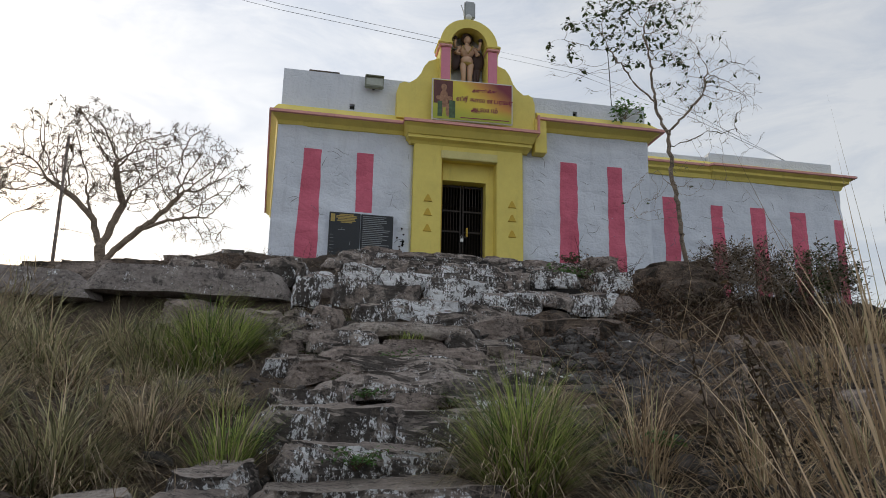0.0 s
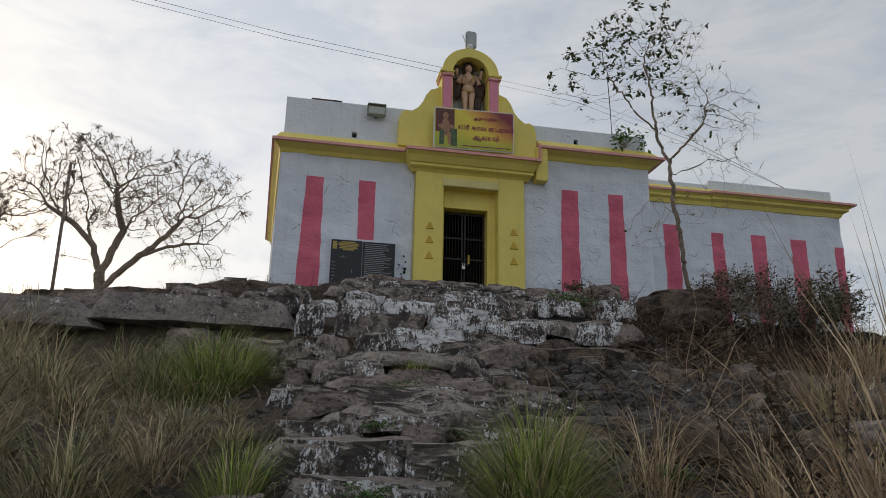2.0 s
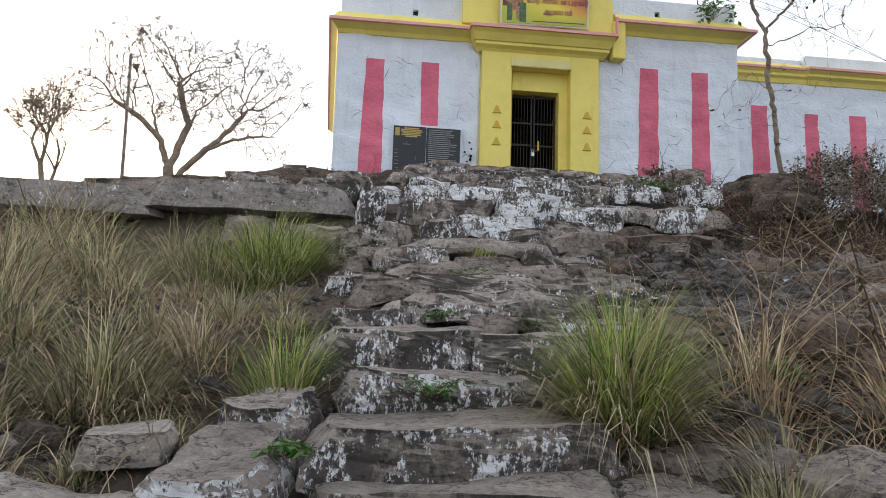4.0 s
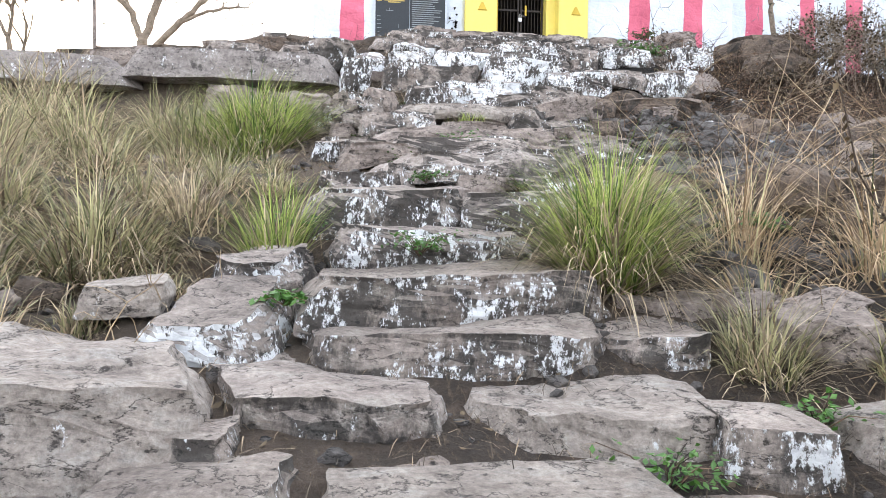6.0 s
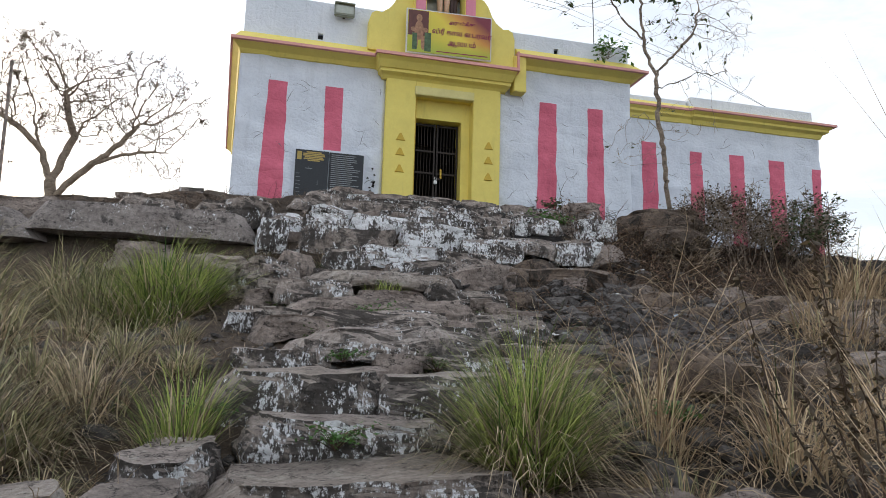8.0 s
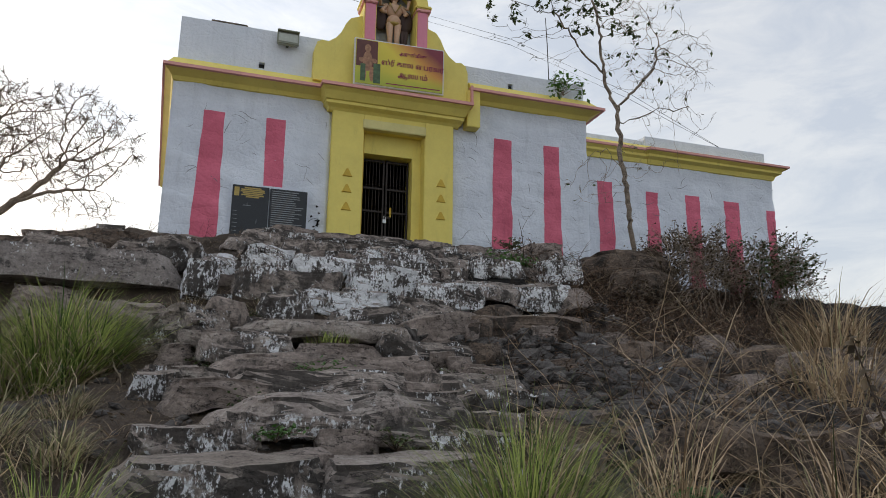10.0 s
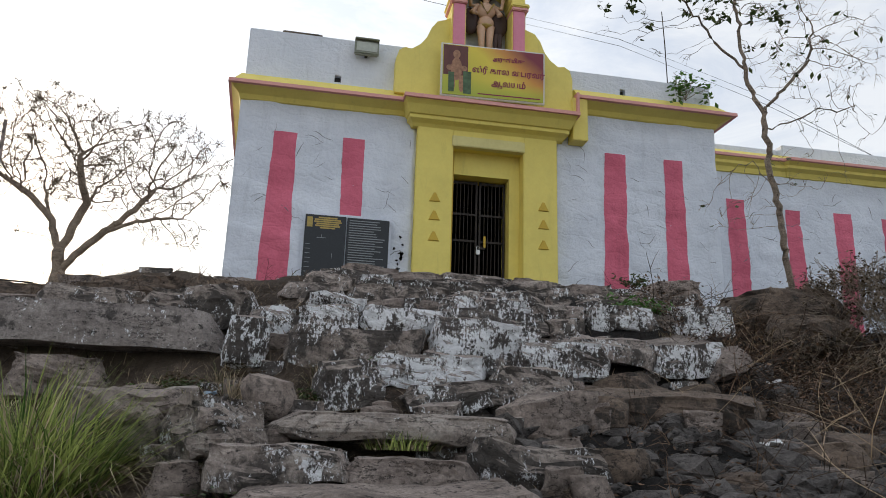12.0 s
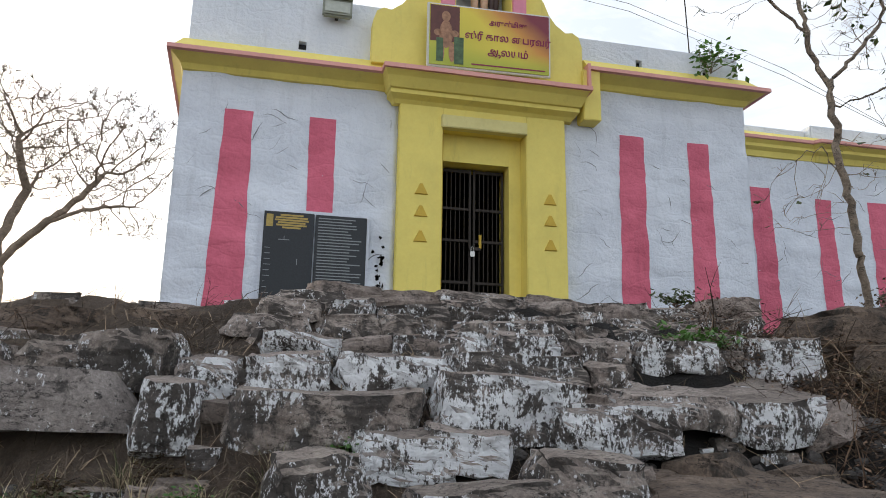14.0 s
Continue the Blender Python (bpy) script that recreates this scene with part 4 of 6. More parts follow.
rng = random.Random(606)
for k in range(80):
    x, y = rng.uniform(1.2, 6.2), rng.uniform(10.35, 13.2)
    w = rng.uniform(0.09, 0.30)
    lift = float(np.interp(y, (10.3, 10.9, 11.4, 12.0, 13.0), (0.06, 0.14, 0.14, 0.10, 0.08)))
    slab("terrace_rubble", "small broken stone lying on the terrace steps", x - w / 2, x + w / 2, y, w * rng.uniform(0.5, 0.9), ground_z(x, y) + lift, 0.2, rng.choice((ROCK, ROCK_MARKED, ROCK_WHITE, ROCK_MARKED)), 800 + k, rng.uniform(-35, 35), rng.uniform(0, 9), 0.045, 6, 0.25, group="rubble on the terrace")
for k in range(16):
    x, y = rng.uniform(-2.8, 0.9), rng.uniform(11.6, 12.9)
    w = rng.uniform(0.25, 0.8)
    slab("edge_stone", "flat brown rock bedded on the terrace", x - w / 2, x + w / 2, y, w * rng.uniform(0.5, 0.9), ground_z(x, y) + rng.uniform(0.05, 0.13), 0.25, rng.choice((ROCK, ROCK_BROWN, ROCK_MARKED)), 900 + k, rng.uniform(-25, 25), rng.uniform(0, 9), 0.06, 8, 0.35, group=LB)


# ---- fixtures of the temple ----
def writing(text, size, mat, parent, name="lettering"):
    """Letters as a flat mesh with a little thickness, centred, facing -y."""
    cu = bpy.data.curves.new("words", "FONT")
    cu.offset = 0.0035
    cu.body, cu.size, cu.align_x, cu.extrude, cu.resolution_u = text, size, "CENTER", 0.002, 3
    tmp = new("words", cu)
    me = bpy.data.meshes.new_from_object(tmp.evaluated_get(bpy.context.evaluated_depsgraph_get()))
    bpy.data.objects.remove(tmp)
    me.materials.clear()
    me.materials.append(mat)
    ob = new(name, me)
    ob.parent = parent
    return ob


def tablet():
    t = thing("stone_tablet", "pair of black granite inscription slabs set in the wall", "plaque", (1.44, 15.42, 4.35), kind="")
    part("white_surround", box(-0.04, 1.40, -0.02, 0.03, 0.0, 1.475, 0.008), LIMEWASH, t)
    a = part("slab", box(0.0, 0.655, -0.055, -0.018, 0.02, 1.43, 0.006), GRANITE_BLACK, t)
    c = part("slab", box(0.672, 1.36, -0.05, -0.018, 0.02, 1.425, 0.006), GRANITE_BLACK, t)
    rng = random.Random(5)
    part("gilt_emblem", box(0.03, 0.12, -0.058, -0.054, 1.22, 1.39, 0.002), GOLD, a, "gilt carved emblem")
    z = 1.385
    for w in (0.30, 0.42, 0.44, 0.36, 0.40, 0.24):
        part("gilt_line", box(0.36 - w / 2, 0.36 + w / 2, -0.0575, -0.0545, z - 0.012, z + 0.012), GOLD, a)
        z -= 0.034
    part("engraved_mark", box(0.20, 0.34, -0.0575, -0.0545, 1.045, 1.055), PALE_INK, a)
    part("engraved_mark", box(0.27, 0.277, -0.0575, -0.0545, 1.045, 1.10), PALE_INK, a)
    part("engraved_mark", box(0.45, 0.457, -0.0575, -0.0545, 0.72, 0.80), PALE_INK, a)
    z = 0.93
    while z > 0.1:
        part("engraved_line", box(0.03, 0.03 + rng.uniform(0.03, 0.09), -0.0575, -0.0545, z, z + 0.008), PALE_INK, a)
        z -= 0.075
    z = 1.37
    while z > 0.06:
        part("engraved_line", box(0.71, 0.71 + rng.uniform(0.40, 0.60), -0.0525, -0.0495, z, z + 0.014), PALE_INK, c)
        z -= 0.041


tablet()

flaked = bmesh.new()
rng = random.Random(52)
for _ in range(26):
    x, z, w, h = rng.gauss(3.0, 0.045), rng.uniform(4.35, 5.6), rng.uniform(0.02, 0.075), rng.uniform(0.03, 0.12)
    pts = [flaked.verts.new((x + w / 2 * math.cos(a) * rng.uniform(0.35, 1.2), 15.43 - wall_bulge(x, z), z + h / 2 * math.sin(a) * rng.uniform(0.35, 1.2))) for a in (k * math.pi / 5 for k in range(10))]
    flaked.faces.new(pts[::-1])
bmesh.ops.solidify(flaked, geom=flaked.faces[:], thickness=-0.01)
part("flaked_plaster", flaked, BLACK, temple, "black flaked plaster patches")


def wall_cracks():
    """Hairline cracks and open joints in the plaster."""
    rng = random.Random(9)
    bm = bmesh.new()
    for (xa, xb, y) in ((0.3, 3.1, WALL_Y), (5.8, 8.7, WALL_Y), (9.0, 13.9, WALL_Y + 0.12)):
        for _ in range(34 if xb < 9 else 46):
            x, z = rng.uniform(xa, xb), rng.uniform(4.5, 7.3)
            a = rng.choice((0.0, 0.0, 0.05, -0.15, 0.1, 1.3)) + rng.uniform(-0.2, 0.2)
            n = rng.randint(3, 7)
            w0 = rng.uniform(0.002, 0.008)
            prev = None
            for k in range(n):
                w = w0 * (1 - abs(2 * k / (n - 1) - 1) * 0.85)
                d = Vector((-math.sin(a), 0, math.cos(a))) * w
                yy = y - wall_bulge(x, z) - 0.004
                cur = (bm.verts.new(Vector((x, yy, z)) + d), bm.verts.new(Vector((x, yy, z)) - d))
                if prev:
                    bm.faces.new((prev[0], prev[1], cur[1], cur[0]))
                prev = cur
                a += rng.uniform(-0.7, 0.7)
                st = rng.uniform(0.05, 0.10)
                x, z = min(max(x + st * math.cos(a), xa), xb), z + st * math.sin(a)
    bmesh.ops.recalc_face_normals(bm, faces=bm.faces)
    ob = part("plaster_cracks", bm, simple("crack_shadow", (0.20, 0.21, 0.23), 0.9, 0, 9, 0.4), temple, "fine cracks in the whitewash")
    ob["kind"] = "stuff"


wall_cracks()


def banner_print():
    m, t, b = material("printed_banner", 0.45)
    tc = t.nodes.new("ShaderNodeTexCoord")
    sep = t.nodes.new("ShaderNodeSeparateXYZ")
    t.links.new(tc.outputs["Object"], sep.inputs[0])
    wob = noise_node(t, 2.2, 4, 0.6)
    v = math_node(t, "ADD", math_node(t, "MULTIPLY", sep.outputs["X"], 0.33), math_node(t, "MULTIPLY", sep.outputs["Z"], 0.40))
    v = math_node(t, "ADD", v, math_node(t, "MULTIPLY", wob, 0.08))
    col = ramp_node(t, v, [(0.05, (0.45, 0.50, 0.05)), (0.56, (0.80, 0.64, 0.07)), (0.72, (0.66, 0.30, 0.06)), (0.88, (0.22, 0.03, 0.05))])
    low = step_node(t, sep.outputs["Z"], 0.30, 0.02)
    t.links.new(mix_node(t, low, col, (0.42, 0.48, 0.05)), b.inputs["Base Color"])
    return m


def banner():
    t = thing("banner", "printed yellow and maroon name banner in a white frame", "banner", (3.55, 15.06, 8.03))
    t.matrix_world = pose(3.55, 15.08, 8.03, 5, -1.2, 0)
    part("frame", box(-0.03, 1.83, 0.012, 0.06, -0.03, 0.93, 0.008), WHITE, t, "white metal frame")
    part("print", box(0.0, 1.80, -0.004, 0.01, 0.0, 0.90), banner_print(), t)
    MAROON = simple("maroon_ink", (0.26, 0.015, 0.07), 0.5, 0, 20, 0.2)
    dark = part("dark_ground", box(0.01, 0.44, -0.0075, -0.0045, 0.35, 0.89), simple("banner_brown", (0.16, 0.05, 0.04), 0.5, 0, 6, 0.4), t)
    fig = bmesh.new()
    for x, z, w, h in ((0.24, 0.30, 0.20, 0.42), (0.24, 0.70, 0.13, 0.16), (0.12, 0.48, 0.12, 0.10), (0.37, 0.48, 0.12, 0.10), (0.17, 0.10, 0.10, 0.30), (0.33, 0.10, 0.10, 0.30)):
        bmesh.ops.create_circle(fig, cap_ends=True, segments=14, radius=0.5, matrix=Matrix.LocRotScale((x, -0.0095, z + h / 2 - 0.05), Euler((radians(90), 0, 0)), (w, h, 1)))
    part("printed_figure", fig, simple("banner_figure", (0.52, 0.27, 0.15), 0.5, 0, 14, 0.6), t, "printed figure as plain shapes")
    for x, w, z, h in ((0.10, 0.10, 0.05, 0.35), (0.36, 0.14, 0.03, 0.40)):
        part("printed_ornament", box(x, x + w, -0.0105, -0.0085, z, z + h, 0.0), simple("banner_green", (0.10, 0.18, 0.08), 0.5, 0, 14, 0.6), t)
    for text, x, z, s in (("\u0b85\u0bb0\u0bc1\u0bb3\u0bcd\u0bae\u0bbf\u0b95\u0bc1", 1.17, 0.68, 0.10), ("\u0bb8\u0bcd\u0bb0\u0bc0 \u0b95\u0bbe\u0bb2 \u0bc8\u0baa\u0bb0\u0bb5\u0bb0\u0bcd", 1.17, 0.44, 0.142), ("\u0b86\u0bb2\u0baf\u0bae\u0bcd", 1.17, 0.22, 0.15)):
        w = writing(text, s, MAROON, t, "lettering")
        w.matrix_basis = pose(x, -0.0065, z, 90, 0, 0)
    part("small_print", box(0.62, 1.74, -0.008, -0.005, 0.045, 0.065), MAROON, t)


banner()


def niche_statue():
    """A standing guardian figure, one plain mesh."""
    bm = bmesh.new()

    def ball(x, y, z, r, sx=1.0, sy=1.0, sz=1.0, mat=0):
        vs = bmesh.ops.create_uvsphere(bm, u_segments=14, v_segments=10, radius=r, matrix=Matrix.LocRotScale((x, y, z), None, (sx, sy, sz)))["verts"]
        for f in {f for v in vs for f in v.link_faces}:
            f.material_index = mat

    def limb(pts, radii, mat=0):
        before = set(bm.faces)
        tube(bm, pts, radii, 10)
        for f in set(bm.faces) - before:
            f.material_index = mat
    for s in (-1, 1):
        limb([(s * 0.07, 0, 0.0), (s * 0.075, -0.01, 0.28), (s * 0.085, 0, 0.58)], [0.05, 0.058, 0.085])
        ball(s * 0.075, -0.05, 0.02, 0.06, 0.8, 1.5, 0.5)
        limb([(s * 0.15, 0, 0.98), (s * 0.27, -0.03, 0.84), (s * 0.20, -0.14, 0.76)], [0.05, 0.042, 0.034])
        limb([(s * 0.15, 0, 1.0), (s * 0.29, -0.01, 0.98), (s * 0.30, -0.09, 1.14)], [0.05, 0.04, 0.034])
        ball(s * 0.30, -0.1, 1.17, 0.05, mat=1)
    ball(0, 0, 0.66, 0.145, 1.05, 0.8, 0.9)
    ball(0, 0, 0.90, 0.15, 1.15, 0.75, 1.15)
    limb([(0, 0, 1.02), (0, -0.01, 1.12)], [0.06, 0.055])
    ball(0, -0.02, 1.19, 0.095, 0.9, 0.95, 1.1)
    ball(0, 0.03, 1.25, 0.14, 1.0, 0.8, 1.0, 1)
    ball(-0.27, 0.08, 0.72, 0.18, 0.9, 0.5, 1.5, 1)
    ball(0.27, 0.08, 0.72, 0.18, 0.9, 0.5, 1.5, 1)
    limb([(0.26, 0.02, 0.0), (0.27, 0.0, 0.45)], [0.035, 0.05], 1)
    limb([(0.18, 0.02, 0.0), (0.20, 0.0, 0.45)], [0.03, 0.05], 1)
    ball(0, 0.0, 0.58, 0.13, 1.1, 0.9, 0.35, 2)
    limb([(-0.12, -0.11, 1.0), (0.0, -0.13, 0.78), (0.12, -0.11, 1.0)], [0.018] * 3, 2)
    ob = part("statue", bm, [FLESH, HAIR, GOLD], None, "", True)
    ob.matrix_world = pose(CX, 15.36, 8.995)
    tagged(ob, "painted stucco standing guardian figure in the arched niche", "statue")


niche_statue()


def floodlight(at, turn, w, h, name, label):
    t = thing(name, label, "lamp", at, turn)
    part("housing", box(-w / 2, w / 2, -0.05, 0.05, 0, h, 0.02), simple("lamp_housing", (0.28, 0.30, 0.24), 0.5, 0.3, 20, 0.2), t)
    part("lens", box(-w / 2 + 0.03, w / 2 - 0.03, -0.062, -0.051, 0.05, h - 0.09, 0.004), simple("lamp_glass", (0.50, 0.53, 0.46), 0.2, 0, 14, 0.2), t, "dusty glass lens")
    part("visor", box(-w / 2, w / 2, -0.11, 0.0, h - 0.06, h - 0.03, 0.008), simple("lamp_visor", (0.25, 0.27, 0.20), 0.5, 0.2, 20, 0.2), t)
    part("bracket", box(-0.025, 0.025, 0.05, 0.14, 0.02, 0.10, 0.006), IRON, t)


floodlight((2.25, 15.36, 8.72), 0, 0.42, 0.31, "floodlight", "unlit grey-green floodlight fixed to the parapet")
t = thing("gable_lamp", "unlit street-lamp head on a short bracket above the gable", "lamp", (4.36, 15.3, 10.58))
part("bracket", tube(bmesh.new(), [(0.02, 0.05, -0.03), (0.02, 0.03, 0.12), (0.01, -0.05, 0.2)], [0.02, 0.02, 0.018], 8), STEEL, t)
part("housing", box(-0.10, 0.16, -0.10, 0.02, 0.12, 0.56, 0.03), simple("lamp_grey", (0.40, 0.42, 0.42), 0.5, 0.3, 18, 0.2), t, "grey lamp housing")
lens = bmesh.new()
bmesh.ops.create_uvsphere(lens, u_segments=14, v_segments=8, radius=0.075, matrix=Matrix.LocRotScale((-0.0, -0.10, 0.13), None, (1, 0.6, 1)))
part("lens", lens, simple("lamp_bowl", (0.68, 0.70, 0.70), 0.2, 0, 10, 0.1), t, "clear bowl", True)
part("arm", tube(bmesh.new(), [(-0.16, 0.02, 0.5), (-0.10, 0.0, 0.3), (-0.06, 0.02, 0.0)], [0.014] * 3, 7), STEEL, t)

for dz, dx in ((0.0, 0.0), (-0.16, 0.35)):
    pts = [(-24 + dx, 17.0, 16.1 + dz), (-14, 17.0, 13.9 + dz), (-3.66, 17.0, 12.1 + dz), (0.0, 17.0, 11.55 + dz), (4.0, 17.0, 11.14 + dz), (7.7, 17.0, 10.75 + dz), (11.0, 17.1, 9.9 + dz), (13.9, 17.15, 8.72)]
    ob = part("power_cable", tube(bmesh.new(), pts, [0.0055] * len(pts), 6), simple("cable_sheath", (0.12, 0.12, 0.12), 0.6, 0, 20, 0.2), None)
    tagged(ob, "thin dark overhead cable tied to the wing roof", "cable", "overhead cables")
ob = part("thin_rod", tube(bmesh.new(), [(8.02, 15.62, 8.98), (8.0, 15.62, 9.9), (7.97, 15.62, 10.6)], [0.012, 0.011, 0.009], 6), IRON)
tagged(ob, "thin iron rod standing on the parapet", "rod")
pole = thing("utility_pole", "thin leaning grey pole with a short crossarm", "pole", (-6.15, 23, 4.2))
part("post", tube(bmesh.new(), [(0, 0, -0.3), (-0.05, 0, 2.5), (-0.12, 0, 5.7)], [0.055, 0.05, 0.045], 8), ROCK, pole)
part("crossarm", tube(bmesh.new(), [(-0.25, -0.06, 1.6), (1.2, -0.06, 1.55)], [0.022, 0.022], 6), IRON, pole)


# ---- plants ----
def add_blade(bm, base, ang, length, tilt, curl, width, segs=4):
    """A tapering blade that starts at a tilt and arches over by curl."""
    d = Vector((math.cos(ang), math.sin(ang), 0))
    s = Vector((-d.y, d.x, 0))
    p = Vector(base)
    prev = None
    for i in range(segs + 1):
        k = i / segs
        w = width * (1 - k) ** 0.6 * 0.5
        a, c = (p + s * w, p - s * w) if i < segs else (p, None)
        cur = (bm.verts.new(a), bm.verts.new(c)) if c else (bm.verts.new(a),)
        if prev:
            bm.faces.new((prev[0], prev[1], cur[1], cur[0]) if len(cur) == 2 else (prev[0], prev[1], cur[0]))
        prev = cur
        p = p + (d * math.sin(tilt) + Vector((0, 0, math.cos(tilt)))) * (length / segs)
        tilt = min(tilt + curl * (0.4 + 1.2 * k) / segs, 2.4)


def tuft(x, y, radius, height, green, dry, label, seed, mats=(GRASS_GREEN, GRASS_DRY), width=0.006, spread=1.0, name="grass_tuft", group="grass tufts", z=None):
    rng = random.Random(seed)
    base = (x, y, (ground_z(x, y) if z is None else z) - 0.03)
    t = thing(name, label, "grass", base, 0, "", group)
    for nm, count, mat, far in (("green_grass", green, mats[0], 0.75), ("dry_grass", dry, mats[1], 1.3)):
        if not count:
            continue
        bm = bmesh.new()
        for _ in range(int(count * 0.55)):
            q = rng.random() ** 0.6
            r = radius * q * 0.5
            a = rng.uniform(0, 2 * math.pi)
            bx, by = r * math.cos(a), r * math.sin(a)
            bz = (ground_z(x + bx, y + by) - 0.03 - base[2]) if z is None else 0.0
            tilt = min(0.90 * q * rng.uniform(0.3, 1.15) * spread * far, 1.25)
            curl = rng.uniform(0.5, 2.5) * spread * far
            add_blade(bm, (bx, by, bz), a + rng.gauss(0, 0.8), height * rng.uniform(0.5, 1.25) * (1.15 - 0.25 * q), tilt, curl, width * rng.uniform(1.0, 2.4))
        part(nm, bm, mat, t)["kind"] = "stuff"
    return t


OD, OS = (GRASS_OLIVE, GRASS_DRY), (GRASS_OLIVE, STRAW)
DRY_LEFT = "straw-coloured grass tuft on the slope"
OLIVE_LEFT = "faded olive grass tuft on the slope"
THIN = "thin dry grass on the stony bank"
tuft(2.36, 4.66, 0.42, 0.78, 2600, 2400, "dense green grass tuft with yellowing outer blades", 1, width=0.005, spread=1.35)
tuft(0.02, 8.4, 0.90, 0.78, 3400, 1600, "wide green grass tuft going dry at its edge", 2, width=0.007, spread=1.4)
tuft(-0.50, 8.3, 0.70, 0.80, 700, 900, "wide grass tuft mostly dried out", 3, OD, 0.007, 1.4)
tuft(0.56, 5.12, 0.26, 0.55, 600, 350, "small green grass tuft beside the steps", 4)
tuft(-0.40, 5.05, 0.55, 0.66, 900, 1100, OLIVE_LEFT, 5, OD, 0.006, 1.75)
tuft(-1.15, 5.60, 0.50, 0.60, 400, 900, DRY_LEFT, 6, OD, 0.006, 1.75)
tuft(-0.85, 6.75, 0.42, 0.50, 300, 700, DRY_LEFT, 7, OD, 0.0065, 1.75)
tuft(-1.05, 9.2, 0.6, 0.70, 700, 600, OLIVE_LEFT, 8, OD, 0.0076, 1.75)
tuft(-1.35, 7.70, 0.65, 0.80, 700, 900, OLIVE_LEFT, 9, OD, 0.0076, 1.75)
tuft(-2.10, 8.80, 0.70, 0.95, 300, 900, DRY_LEFT, 10, OD, 0.0085, 1.75)
tuft(-2.80, 9.80, 0.80, 0.95, 200, 900, DRY_LEFT, 11, OD, 0.0093, 1.75)
tuft(-2.75, 11.0, 0.60, 0.75, 100, 600, "dry grass growing over the stone beam", 12, OD, 0.011, 0.8)
tuft(-0.6, 9.9, 0.40, 0.30, 200, 300, "low grass below the stone beam", 13, OD, 0.008, 1.1)
tuft(-1.40, 4.20, 0.50, 0.55, 100, 800, DRY_LEFT, 14, OD, 0.0059, 1.35)
tuft(0.00, 5.55, 0.45, 0.40, 60, 700, "low dry grass tuft between stones", 15, OD, 0.006, 1.1)
tuft(-0.55, 3.95, 0.40, 0.32, 60, 400, "low dry grass tuft between stones", 16, OD, 0.006, 1.1)
tuft(2.74, 3.78, 0.34, 0.37, 420, 420, "straw-topped grass tuft, green at its foot", 17, OD, 0.005, 1.35)
tuft(3.36, 3.62, 0.34, 0.38, 350, 350, "straw-topped grass tuft, green at its foot", 18, OS, 0.005, 1.35)
tuft(3.05, 4.30, 0.40, 0.32, 60, 260, THIN, 19, OS, 0.005, 1.0)
tuft(3.00, 2.65, 0.30, 0.30, 350, 200, "short yellow-green grass tuft by stones", 20, (GRASS_GREEN, GRASS_DRY), 0.006, 1.2)
tuft(2.92, 2.20, 0.22, 1.75, 20, 240, "tall bunch of leaning straw stalks", 21, OS, 0.009, 0.35)
tuft(3.35, 5.05, 0.45, 0.85, 40, 330, THIN, 22, OS, 0.005, 1.0)
tuft(3.95, 4.60, 0.45, 0.80, 40, 320, THIN, 23, OS, 0.006, 1.0)
tuft(5.00, 5.00, 0.60, 0.75, 30, 360, THIN, 24, OS, 0.007, 1.0)
tuft(6.40, 7.00, 0.80, 0.85, 30, 420, THIN, 25, OS, 0.009, 0.9)
tuft(1.00, 10.0, 0.28, 0.25, 20, 260, "little dry grass tuft before the white stone", 26, OD, 0.005, 1.2)
tuft(3.0, 5.9, 0.26, 0.30, 240, 160, "low grass beside the steps", 27, OS, 0.006, 1.1)
tuft(8.80, 9.30, 0.90, 0.95, 40, 500, "dry grass below the temple wing", 28, OS, 0.012, 0.9)
tuft(2.20, 8.55, 0.50, 0.14, 260, 120, "short grass under the flat slab", 29, (GRASS_GREEN, GRASS_DRY), 0.005, 1.3, z=2.22)

tuft(0.25, 9.75, 0.40, 0.20, 200, 200, "low grass below the stone beam", 30, OD, 0.007, 1.3)
tuft(-0.35, 9.45, 0.45, 0.24, 200, 240, "low grass below the stone beam", 31, OD, 0.007, 1.3)
tuft(0.75, 9.55, 0.30, 0.18, 150, 120, "low grass below the stone beam", 32, OD, 0.007, 1.3)
for k, (tx, ty, tr, th) in enumerate(((0.05, 6.3, 0.4, 0.34), (-0.35, 5.9, 0.35, 0.30), (0.3, 7.1, 0.28, 0.24), (-0.45, 7.2, 0.4, 0.34), (-0.15, 5.1, 0.3, 0.3), (0.05, 4.55, 0.25, 0.22), (-0.85, 4.6, 0.4, 0.4), (-1.5, 6.2, 0.6, 0.7), (-2.2, 7.9, 0.7, 0.85), (0.45, 6.0, 0.25, 0.25), (-1.9, 5.3, 0.6, 0.6), (-0.15, 4.05, 0.25, 0.16))):
    tuft(tx, ty, tr, th, 260, 420, "low fading grass tuft on the slope", 60 + k, OD, 0.0055, 1.35)


MIN_TWIG = [0.004]


